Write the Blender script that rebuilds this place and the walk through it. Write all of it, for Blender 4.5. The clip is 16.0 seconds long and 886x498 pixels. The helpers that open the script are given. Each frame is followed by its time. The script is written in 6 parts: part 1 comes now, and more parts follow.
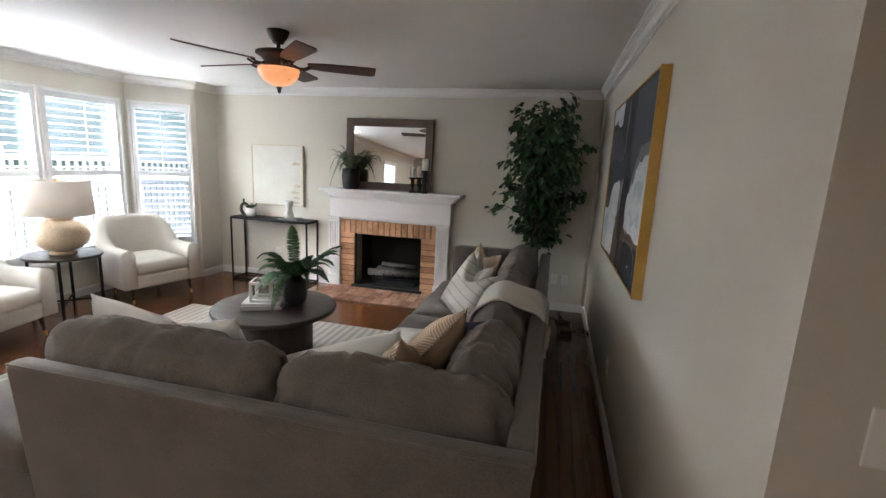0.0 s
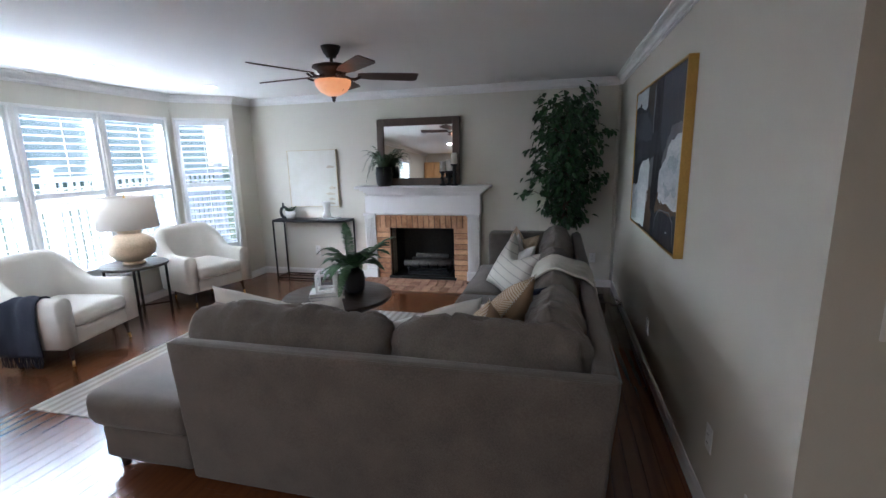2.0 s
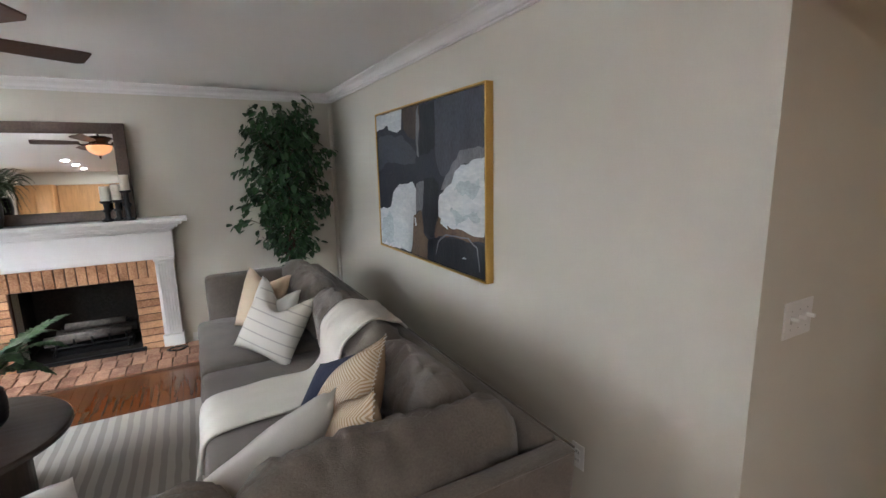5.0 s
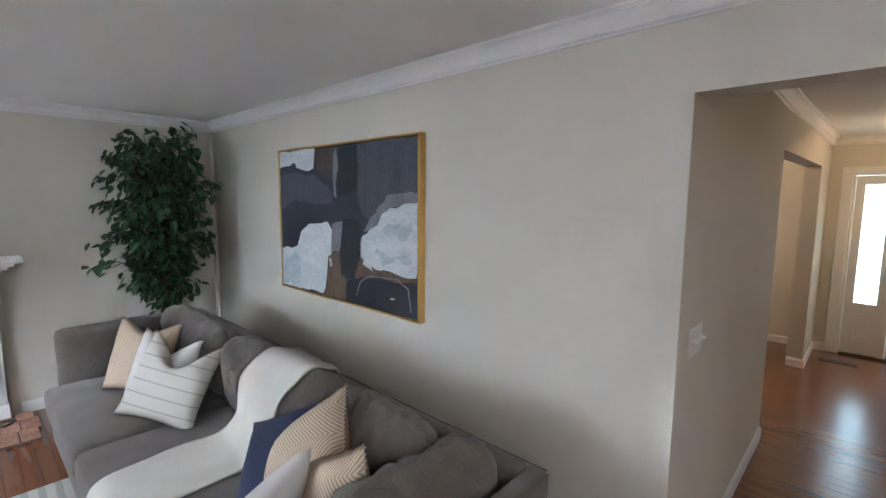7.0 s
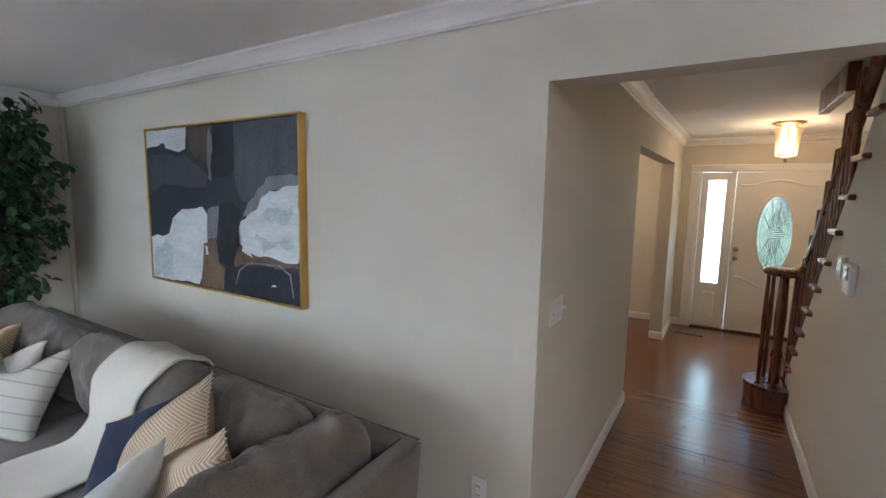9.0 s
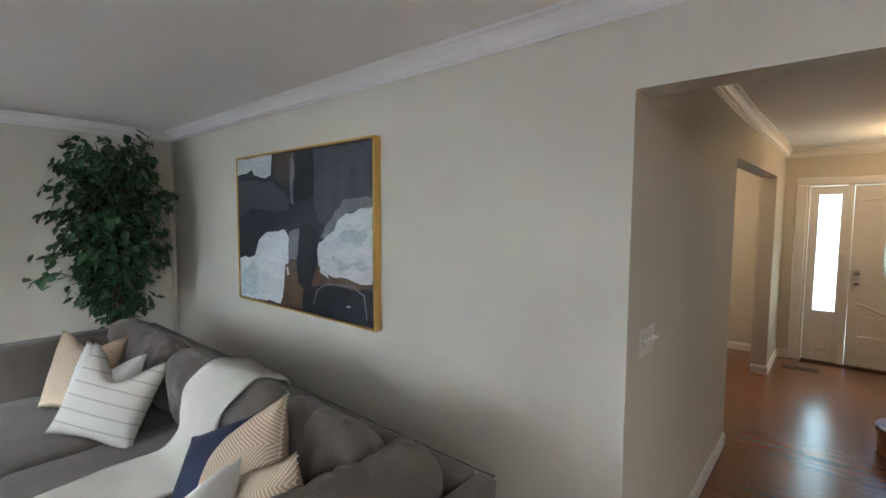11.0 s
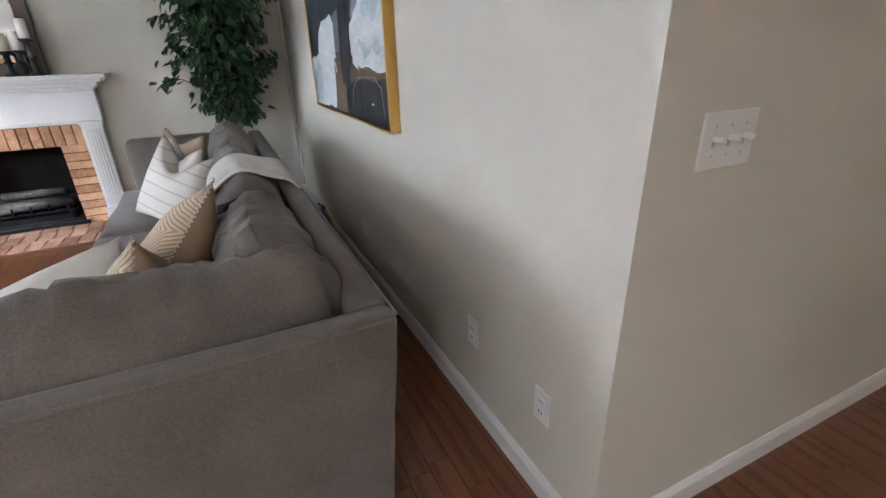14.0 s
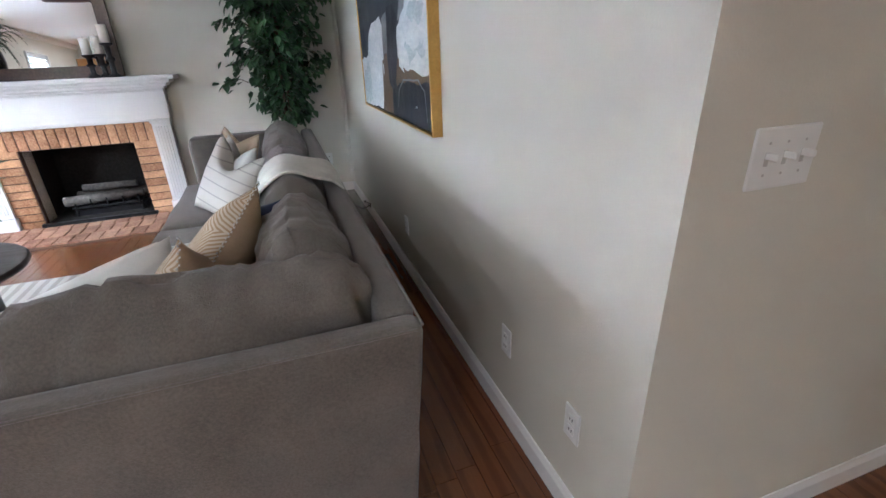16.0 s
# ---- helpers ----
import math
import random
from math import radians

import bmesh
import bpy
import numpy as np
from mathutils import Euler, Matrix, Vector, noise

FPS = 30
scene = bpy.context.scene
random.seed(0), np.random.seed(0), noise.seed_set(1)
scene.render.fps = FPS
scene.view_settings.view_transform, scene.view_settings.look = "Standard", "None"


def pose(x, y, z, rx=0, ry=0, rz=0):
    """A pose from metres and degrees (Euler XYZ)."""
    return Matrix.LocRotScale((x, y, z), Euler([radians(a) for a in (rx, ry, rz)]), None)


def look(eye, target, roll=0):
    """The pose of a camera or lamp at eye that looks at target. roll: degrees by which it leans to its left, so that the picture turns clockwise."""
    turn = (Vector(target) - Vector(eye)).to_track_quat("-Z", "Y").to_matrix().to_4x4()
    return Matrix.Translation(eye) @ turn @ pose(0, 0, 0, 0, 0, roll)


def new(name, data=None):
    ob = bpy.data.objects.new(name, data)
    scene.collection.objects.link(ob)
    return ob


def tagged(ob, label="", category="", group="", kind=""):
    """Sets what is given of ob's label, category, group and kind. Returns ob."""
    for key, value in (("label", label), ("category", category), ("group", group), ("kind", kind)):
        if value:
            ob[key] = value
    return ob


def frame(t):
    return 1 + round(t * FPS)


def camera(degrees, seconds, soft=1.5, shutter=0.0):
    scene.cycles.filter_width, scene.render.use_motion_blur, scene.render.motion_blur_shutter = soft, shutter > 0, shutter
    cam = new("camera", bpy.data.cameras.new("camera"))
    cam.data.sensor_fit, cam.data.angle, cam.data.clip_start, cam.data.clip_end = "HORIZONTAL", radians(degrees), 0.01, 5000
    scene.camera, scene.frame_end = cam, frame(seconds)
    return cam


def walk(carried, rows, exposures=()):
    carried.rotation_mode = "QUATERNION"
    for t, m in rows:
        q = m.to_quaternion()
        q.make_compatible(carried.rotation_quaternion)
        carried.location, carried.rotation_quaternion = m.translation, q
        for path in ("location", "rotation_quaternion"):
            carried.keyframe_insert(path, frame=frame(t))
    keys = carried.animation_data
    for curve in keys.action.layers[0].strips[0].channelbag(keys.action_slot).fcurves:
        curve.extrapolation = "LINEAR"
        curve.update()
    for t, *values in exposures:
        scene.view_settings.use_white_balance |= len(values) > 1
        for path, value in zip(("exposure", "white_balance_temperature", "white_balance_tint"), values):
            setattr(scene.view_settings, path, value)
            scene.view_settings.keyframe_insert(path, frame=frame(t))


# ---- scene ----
cam = camera(89.1, 16.0)
PATH = [
    (0, (0.091, 0.011, 1.618), (-0.364, 1.922, 1.243), 2.8),
    (0.5, (0.106, -0.097, 1.64), (-0.144, 1.847, 1.245), 1.3),
    (1, (-0.003, -0.234, 1.613), (-0.2, 1.714, 1.204), 0.3),
    (1.5, (-0.101, -0.355, 1.597), (-0.399, 1.578, 1.182), -0.7),
    (2, (-0.133, -0.409, 1.601), (-0.619, 1.49, 1.203), -1.4),
    (2.5, (-0.236, -0.476, 1.634), (-0.902, 1.374, 1.265), -2.2),
    (3, (-0.33, -0.415, 1.622), (-0.924, 1.464, 1.282), -1.3),
    (3.5, (-0.345, -0.171, 1.625), (-0.516, 1.798, 1.323), -1.3),
    (4, (-0.435, 0.026, 1.662), (-0.129, 1.981, 1.368), -1.25),
    (4.2, (-0.510, 0.084, 1.660), (-0.030, 2.000, 1.349), -1.3),
    (6.3, (-1.209, 0.432, 1.673), (0.091, 1.927, 1.4), -0.5),
    (6.5, (-1.214, 0.447, 1.698), (0.132, 1.906, 1.452), -0.2),
    (7, (-1.221, 0.455, 1.731), (0.235, 1.808, 1.506), 0.5),
    (7.5, (-1.168, 0.412, 1.665), (0.41, 1.617, 1.422), 1.0),
    (8, (-1.139, 0.353, 1.658), (0.543, 1.406, 1.412), 1.2),
    (8.2, (-1.146, 0.34, 1.661), (0.562, 1.351, 1.415), 1.4),
    (10.3, (-1.182, 0.332, 1.67), (0.483, 1.421, 1.473), 0.6),
    (10.5, (-1.195, 0.358, 1.646), (0.463, 1.462, 1.464), 0.6),
    (11, (-1.107, 0.388, 1.659), (0.414, 1.678, 1.512), 0.3),
    (11.5, (-1.05, 0.447, 1.665), (0.213, 1.992, 1.536), -1.3),
    (12, (-1.09, 0.486, 1.622), (-0.178, 2.261, 1.496), -2.9),
    (12.5, (-1.025, 0.395, 1.583), (-0.149, 2.171, 1.307), -1.6),
    (13, (-0.796, 0.26, 1.484), (0.111, 1.975, 0.995), -0.4),
    (13.5, (-0.503, 0.241, 1.402), (0.36, 1.911, 0.718), -0.4),
    (14, (-0.181, 0.315, 1.351), (0.607, 1.97, 0.551), -1.5),
    (14.5, (-0.1, 0.308, 1.347), (0.627, 1.965, 0.496), -2.3),
    (15, (-0.106, 0.305, 1.36), (0.584, 1.971, 0.495), -2.4),
    (15.5, (-0.103, 0.306, 1.358), (0.557, 1.989, 0.502), -2.3),
    (16, (-0.129, 0.319, 1.38), (0.46, 2.05, 0.57), -2.1),
]
EXPOSURES = [
    (0.0, 2.9, 6050, 10), (0.5, 3.0, 5850, 10), (1.0, 3.05, 5700, 10), (1.5, 3.0, 5600, 10), (2.0, 2.68, 5350, 10), (2.5, 2.12, 5300, 10), (3.0, 2.12, 5350, 10), (3.5, 2.52, 5650, 10), (4.0, 3.1, 5950, 10),
    (7.0, 3.48, 5400, 10), (8.0, 3.48, 5300, 10), (10.5, 3.34, 5500, 6), (12.0, 3.5, 5650, 8), (12.5, 3.54, 5700, 10), (14.5, 3.88, 5400, 10), (16.0, 3.86, 5350, 10),
]
walk(cam, [(t, look(eye, target, roll)) for t, eye, target, roll in PATH], EXPOSURES)

from mathutils.bvhtree import BVHTree

# ---- world and sun ----
world = bpy.data.worlds.new("world")
scene.world = world
world.use_nodes = True
wn = world.node_tree
sky = wn.nodes.new("ShaderNodeTexSky")
sky.sky_type = "NISHITA"
sky.sun_disc = False
sky.sun_elevation = radians(58)
sky.sun_rotation = radians(-75)
wn.links.new(sky.outputs[0], wn.nodes["Background"].inputs[0])
wn.nodes["Background"].inputs[1].default_value = 0.05
sun = new("sun", bpy.data.lights.new("sun", "SUN"))
sun.data.energy, sun.data.angle, sun.data.color = 0.9, radians(0.5), (1.0, 0.95, 0.87)
sun.matrix_world = look((-6, 5.6, 10), (-6 + math.cos(radians(58)), 5.6 - 0.26 * math.cos(radians(58)), 10 - math.sin(radians(58))))


# ---- materials ----
def mat(name, base, rough=0.6, metal=0.0, vary=0.12, scale=6.0, fine=60.0, bump=0.1, stretch=(1, 1, 1), tint=None, random_by="", spread=0.0, coat=0.0, sheen=0.0, uneven=0.08):
    """A principled material whose colour and gloss vary at two scales. random_by: OBJECT or ISLAND shifts the value of each piece."""
    m = bpy.data.materials.new(name)
    m.use_nodes = True
    t = m.node_tree
    b = t.nodes["Principled BSDF"]
    b.inputs["Metallic"].default_value = metal
    b.inputs["Coat Weight"].default_value = coat
    b.inputs["Coat Roughness"].default_value = 0.2
    b.inputs["Sheen Weight"].default_value = sheen
    co = t.nodes.new("ShaderNodeTexCoord")
    mp = t.nodes.new("ShaderNodeMapping")
    mp.inputs["Scale"].default_value = stretch
    t.links.new(co.outputs["Object"], mp.inputs[0])
    big, small = t.nodes.new("ShaderNodeTexNoise"), t.nodes.new("ShaderNodeTexNoise")
    for n, sc, d in ((big, scale, 4.0), (small, fine, 3.0)):
        n.inputs["Scale"].default_value, n.inputs["Detail"].default_value = sc, d
        t.links.new(mp.outputs[0], n.inputs["Vector"])
    add = t.nodes.new("ShaderNodeMath")
    add.operation = "ADD"
    t.links.new(big.outputs[0], add.inputs[0])
    t.links.new(small.outputs[0], add.inputs[1])
    last = add.outputs[0]
    if random_by:
        info = t.nodes.new("ShaderNodeObjectInfo" if random_by == "OBJECT" else "ShaderNodeNewGeometry")
        r = info.outputs["Random" if random_by == "OBJECT" else "Random Per Island"]
        k = t.nodes.new("ShaderNodeMath")
        k.operation = "MULTIPLY_ADD"
        k.inputs[1].default_value = spread
        t.links.new(r, k.inputs[0])
        t.links.new(last, k.inputs[2])
        off = t.nodes.new("ShaderNodeVectorMath")
        off.operation = "ADD"
        t.links.new(mp.outputs[0], off.inputs[0])
        comb = t.nodes.new("ShaderNodeMath")
        comb.operation = "MULTIPLY"
        comb.inputs[1].default_value = 37.0
        t.links.new(r, comb.inputs[0])
        t.links.new(comb.outputs[0], off.inputs[1])
        for n in (big, small):
            t.links.new(off.outputs[0], n.inputs["Vector"])
        sub = t.nodes.new("ShaderNodeMath")
        sub.operation = "SUBTRACT"
        sub.inputs[1].default_value = spread / 2
        t.links.new(k.outputs[0], sub.inputs[0])
        last = sub.outputs[0]
    ramp = t.nodes.new("ShaderNodeMapRange")
    ramp.inputs[1].default_value, ramp.inputs[2].default_value = 0.6, 1.4
    t.links.new(last, ramp.inputs[0])
    mix = t.nodes.new("ShaderNodeMix")
    mix.data_type = "RGBA"
    dark = [c * (1 - vary) for c in base]
    light = list(tint) if tint else [min(1, c * (1 + vary)) for c in base]
    mix.inputs["A"].default_value, mix.inputs["B"].default_value = (*dark, 1), (*light, 1)
    t.links.new(ramp.outputs[0], mix.inputs["Factor"])
    t.links.new(mix.outputs["Result"], b.inputs["Base Color"])
    rr = t.nodes.new("ShaderNodeMapRange")
    rr.inputs[1].default_value, rr.inputs[2].default_value = 0.3, 0.7
    rr.inputs[3].default_value, rr.inputs[4].default_value = max(0.02, rough - uneven), min(1, rough + uneven)
    t.links.new(big.outputs[0], rr.inputs[0])
    t.links.new(rr.outputs[0], b.inputs["Roughness"])
    if bump:
        bp = t.nodes.new("ShaderNodeBump")
        bp.inputs["Strength"].default_value, bp.inputs["Distance"].default_value = bump, 0.004
        t.links.new(small.outputs[0], bp.inputs["Height"])
        t.links.new(bp.outputs[0], b.inputs["Normal"])
    return m


def stripes(m, axis, scale, a, b, width=0.5, wobble=0.4):
    """Woven stripes across the Object axis of a material made by mat()."""
    t = m.node_tree
    p = t.nodes["Principled BSDF"]
    co = t.nodes.new("ShaderNodeTexCoord")
    w = t.nodes.new("ShaderNodeTexWave")
    w.bands_direction = axis
    w.inputs["Scale"].default_value, w.inputs["Distortion"].default_value = scale, wobble
    w.inputs["Detail"].default_value = 2.0
    t.links.new(co.outputs["Object"], w.inputs["Vector"])
    r = t.nodes.new("ShaderNodeMapRange")
    r.inputs[1].default_value, r.inputs[2].default_value = width - 0.06, width + 0.06
    t.links.new(w.outputs["Fac"], r.inputs[0])
    mix = t.nodes.new("ShaderNodeMix")
    mix.data_type = "RGBA"
    mix.inputs["A"].default_value, mix.inputs["B"].default_value = (*a, 1), (*b, 1)
    t.links.new(r.outputs[0], mix.inputs["Factor"])
    t.links.new(mix.outputs["Result"], p.inputs["Base Color"])
    return m


def grain(m, scale, strength=0.5):
    """Dark cathedral grain lines along y, shifted from board to board."""
    t = m.node_tree
    p = t.nodes["Principled BSDF"]
    old = p.inputs["Base Color"].links[0].from_socket
    off = [n for n in t.nodes if n.bl_idname == "ShaderNodeVectorMath"][0]
    sq = t.nodes.new("ShaderNodeMapping")
    sq.inputs["Scale"].default_value = (0.35, 0.45, 1)
    t.links.new(off.outputs[0], sq.inputs[0])
    w = t.nodes.new("ShaderNodeTexWave")
    w.bands_direction = "X"
    w.inputs["Scale"].default_value, w.inputs["Distortion"].default_value = scale, 7.0
    w.inputs["Detail"].default_value, w.inputs["Detail Scale"].default_value = 3.0, 1.1
    t.links.new(sq.outputs[0], w.inputs["Vector"])
    r = t.nodes.new("ShaderNodeMapRange")
    r.inputs[1].default_value, r.inputs[2].default_value, r.inputs[3].default_value, r.inputs[4].default_value = 0.55, 0.95, 0.0, strength
    t.links.new(w.outputs["Fac"], r.inputs[0])
    mix = t.nodes.new("ShaderNodeMix")
    mix.data_type = "RGBA"
    mix.inputs["B"].default_value = (0.035, 0.013, 0.006, 1)
    t.links.new(old, mix.inputs["A"])
    t.links.new(r.outputs[0], mix.inputs["Factor"])
    t.links.new(mix.outputs["Result"], p.inputs["Base Color"])
    return m


def chevron(m, scale, turn, a, b, width):
    """Woven stripes that change their slant in bands, across the Object x axis of a material made by mat()."""
    t = m.node_tree
    p = t.nodes["Principled BSDF"]
    co = t.nodes.new("ShaderNodeTexCoord")
    sep = t.nodes.new("ShaderNodeSeparateXYZ")
    t.links.new(co.outputs["Object"], sep.inputs[0])
    fold = t.nodes.new("ShaderNodeMath")
    fold.operation = "PINGPONG"
    fold.inputs[1].default_value = turn
    t.links.new(sep.outputs[1], fold.inputs[0])
    slant = t.nodes.new("ShaderNodeMath")
    slant.operation = "MULTIPLY_ADD"
    slant.inputs[1].default_value = 0.8
    t.links.new(fold.outputs[0], slant.inputs[0])
    t.links.new(sep.outputs[0], slant.inputs[2])
    both = t.nodes.new("ShaderNodeCombineXYZ")
    t.links.new(slant.outputs[0], both.inputs[0])
    t.links.new(sep.outputs[1], both.inputs[1])
    w = t.nodes.new("ShaderNodeTexWave")
    w.bands_direction = "X"
    w.inputs["Scale"].default_value, w.inputs["Distortion"].default_value, w.inputs["Detail"].default_value = scale, 1.2, 2.0
    t.links.new(both.outputs[0], w.inputs["Vector"])
    r = t.nodes.new("ShaderNodeMapRange")
    r.inputs[1].default_value, r.inputs[2].default_value = width - 0.12, width + 0.12
    t.links.new(w.outputs["Fac"], r.inputs[0])
    mix = t.nodes.new("ShaderNodeMix")
    mix.data_type = "RGBA"
    mix.inputs["A"].default_value, mix.inputs["B"].default_value = (*a, 1), (*b, 1)
    t.links.new(r.outputs[0], mix.inputs["Factor"])
    t.links.new(mix.outputs["Result"], p.inputs["Base Color"])
    return m


def weave(m, scale=420.0, strength=0.5):
    """Thread relief for cloth."""
    t = m.node_tree
    p = t.nodes["Principled BSDF"]
    co = t.nodes.new("ShaderNodeTexCoord")
    v = t.nodes.new("ShaderNodeTexNoise")
    v.inputs["Scale"].default_value, v.inputs["Detail"].default_value = scale, 2.0
    t.links.new(co.outputs["Object"], v.inputs["Vector"])
    bp = t.nodes.new("ShaderNodeBump")
    bp.inputs["Strength"].default_value, bp.inputs["Distance"].default_value = strength, 0.002
    t.links.new(v.outputs[0], bp.inputs["Height"])
    t.links.new(bp.outputs[0], p.inputs["Normal"])
    return m


def glass(name, tint=(1, 1, 1), rough=0.0):
    m = bpy.data.materials.new(name)
    m.use_nodes = True
    b = m.node_tree.nodes["Principled BSDF"]
    b.inputs["Base Color"].default_value = (*tint, 1)
    b.inputs["Transmission Weight"].default_value, b.inputs["Roughness"].default_value, b.inputs["IOR"].default_value = 1.0, rough, 1.45
    return m


def glow(name, colour, strength):
    m = bpy.data.materials.new(name)
    m.use_nodes = True
    b = m.node_tree.nodes["Principled BSDF"]
    b.inputs["Base Color"].default_value = (*colour, 1)
    b.inputs["Emission Color"].default_value = (*colour, 1)
    b.inputs["Emission Strength"].default_value = strength
    return m


M_WALL = mat("wall_paint", (0.645, 0.615, 0.530), 0.75, vary=0.03, scale=1.5, fine=180, bump=0.12)
M_CEIL = mat("ceiling_paint", (0.85, 0.84, 0.81), 0.85, vary=0.02, scale=2, fine=140, bump=0.15)
M_TRIM = mat("white_trim", (0.80, 0.79, 0.77), 0.42, vary=0.03, scale=3, fine=80, bump=0.05)
M_SHUT = mat("shutter_white", (0.74, 0.75, 0.76), 0.4, vary=0.02, scale=4, fine=60, bump=0.03)
M_FLOOR = mat("oak_floor", (0.162, 0.057, 0.0205), 0.25, vary=0.11, scale=2.2, fine=26, bump=0.012, stretch=(9, 0.9, 1), random_by="OBJECT", spread=0.13, coat=0.45, uneven=0.015)
M_FLOOR2 = mat("oak_floor_rest", (0.162, 0.057, 0.0205), 0.25, vary=0.11, scale=2.2, fine=26, bump=0.012, stretch=(9, 0.9, 1), random_by="ISLAND", spread=0.13, coat=0.45, uneven=0.015)
grain(M_FLOOR, 1.3, 0.36)
grain(M_FLOOR2, 1.3, 0.14)
M_SUBFLOOR = mat("floor_joint", (0.03, 0.014, 0.008), 0.7, vary=0.2)
M_SOFA = weave(mat("charcoal_fabric", (0.150, 0.128, 0.106), 0.92, vary=0.34, scale=7, fine=150, bump=0.3, sheen=0.25), 330, 0.9)
M_CREAM = weave(mat("cream_boucle", (0.72, 0.68, 0.61), 0.95, vary=0.06, scale=8, fine=220, bump=0.4, sheen=0.2), 300, 0.6)
M_WHITE_CLOTH = weave(mat("white_linen", (0.68, 0.665, 0.62), 0.9, vary=0.05, scale=9, fine=200, bump=0.3), 380, 0.5)
M_THROW = weave(mat("ivory_knit", (0.66, 0.63, 0.555), 0.95, vary=0.06, scale=9, fine=120, bump=0.4, sheen=0.2), 260, 0.7)
M_NAVY = weave(mat("navy_velvet", (0.010, 0.020, 0.066), 0.75, vary=0.3, scale=7, fine=120, bump=0.2, sheen=0.12), 350, 0.4)
M_NAVYKNIT = weave(mat("navy_knit", (0.02, 0.022, 0.035), 0.95, vary=0.25, scale=12, fine=110, bump=0.5), 220, 0.8)
M_TAN = weave(mat("tan_cloth", (0.34, 0.235, 0.14), 0.9, vary=0.1, scale=8, fine=160, bump=0.3), 380, 0.5)
M_TANSTRIPE = chevron(weave(mat("tan_striped_cloth", (0.5, 0.36, 0.22), 0.9, bump=0.0), 300, 0.8), 24, 0.13, (0.68, 0.58, 0.44), (0.45, 0.31, 0.18), 0.58)
M_PINSTRIPE = stripes(weave(mat("pinstripe_linen", (0.7, 0.67, 0.6), 0.9, bump=0.0), 380, 0.5), "Y", 4.6, (0.64, 0.615, 0.55), (0.17, 0.16, 0.15), 1.0, 0.15)
M_BRICK = mat("fireplace_brick", (0.44, 0.195, 0.088), 0.9, vary=0.42, scale=9, fine=70, bump=0.8, tint=(0.65, 0.385, 0.21), random_by="OBJECT", spread=0.5)
M_MORTAR = mat("mortar", (0.10, 0.064, 0.045), 0.95, vary=0.25, scale=12, fine=120, bump=0.7)
M_PAVER = mat("hearth_brick", (0.36, 0.155, 0.09), 0.8, vary=0.4, scale=8, fine=60, bump=0.7, tint=(0.55, 0.34, 0.22), random_by="OBJECT", spread=0.6)
M_SOOT = mat("soot", (0.022, 0.018, 0.015), 0.95, vary=0.5, scale=5, fine=40, bump=0.5)
M_IRON = mat("black_iron", (0.02, 0.02, 0.021), 0.45, metal=0.6, vary=0.25, scale=9, fine=80, bump=0.15)
M_ASH = mat("ash_log", (0.105, 0.094, 0.082), 0.95, vary=0.5, scale=9, fine=40, bump=0.9)
M_DARKWOOD = mat("espresso_wood", (0.034, 0.022, 0.016), 0.42, vary=0.45, scale=3, fine=40, bump=0.12, stretch=(1, 9, 1), coat=0.1)
M_MIRRORWOOD = mat("weathered_wood", (0.12, 0.085, 0.065), 0.6, vary=0.35, scale=4, fine=50, bump=0.4, stretch=(1, 1, 1))
M_OAK = mat("golden_oak", (0.52, 0.28, 0.11), 0.45, vary=0.25, scale=3, fine=40, bump=0.1, stretch=(8, 8, 1), coat=0.2)
M_STAIRWOOD = mat("cherry_stair_wood", (0.16, 0.052, 0.024), 0.3, vary=0.4, scale=3, fine=40, bump=0.08, stretch=(6, 6, 1), coat=0.3)
M_GOLD = mat("gold_frame", (0.62, 0.38, 0.10), 0.38, metal=0.55, vary=0.15, scale=5, fine=90, bump=0.1)
M_BRASS = mat("brass", (0.65, 0.45, 0.18), 0.3, metal=1.0, vary=0.12)
M_NICKEL = mat("nickel", (0.42, 0.40, 0.37), 0.3, metal=1.0, vary=0.12)
M_BRONZE = mat("fan_bronze", (0.055, 0.042, 0.036), 0.45, metal=0.5, vary=0.2, scale=8)
M_BLADE = mat("fan_blade_walnut", (0.085, 0.042, 0.030), 0.4, vary=0.35, scale=3, fine=50, bump=0.08, stretch=(1, 9, 1))
M_PLASTIC = mat("white_plastic", (0.80, 0.79, 0.76), 0.35, vary=0.02, bump=0.0)
M_SLOT = mat("shadowed_plastic", (0.52, 0.50, 0.47), 0.45, vary=0.05, bump=0.0)
M_DARKSLOT = mat("dark_slot", (0.05, 0.045, 0.04), 0.6, vary=0.1, bump=0.0)
M_BLACK = mat("black_ceramic", (0.016, 0.016, 0.018), 0.4, vary=0.25, scale=9, fine=60, bump=0.3)
M_WHITECER = mat("white_ceramic", (0.78, 0.77, 0.74), 0.4, vary=0.06, scale=9, fine=90, bump=0.15)
M_LAMPBODY = mat("champagne_ceramic", (0.66, 0.52, 0.36), 0.35, metal=0.25, vary=0.2, scale=7, fine=60, bump=0.2)
M_SHADE = mat("linen_shade", (0.78, 0.72, 0.64), 0.9, vary=0.03, fine=240, bump=0.2)
M_SHADE.node_tree.nodes["Principled BSDF"].inputs["Transmission Weight"].default_value = 0.35
M_LEAF = mat("ficus_leaf", (0.022, 0.072, 0.022), 0.42, vary=0.5, scale=5, fine=30, bump=0.05, random_by="ISLAND", spread=0.7, tint=(0.07, 0.16, 0.06))
M_FERN = mat("fern_leaf", (0.026, 0.080, 0.028), 0.5, vary=0.45, scale=8, fine=30, bump=0.05, random_by="ISLAND", spread=0.6, tint=(0.075, 0.165, 0.06))
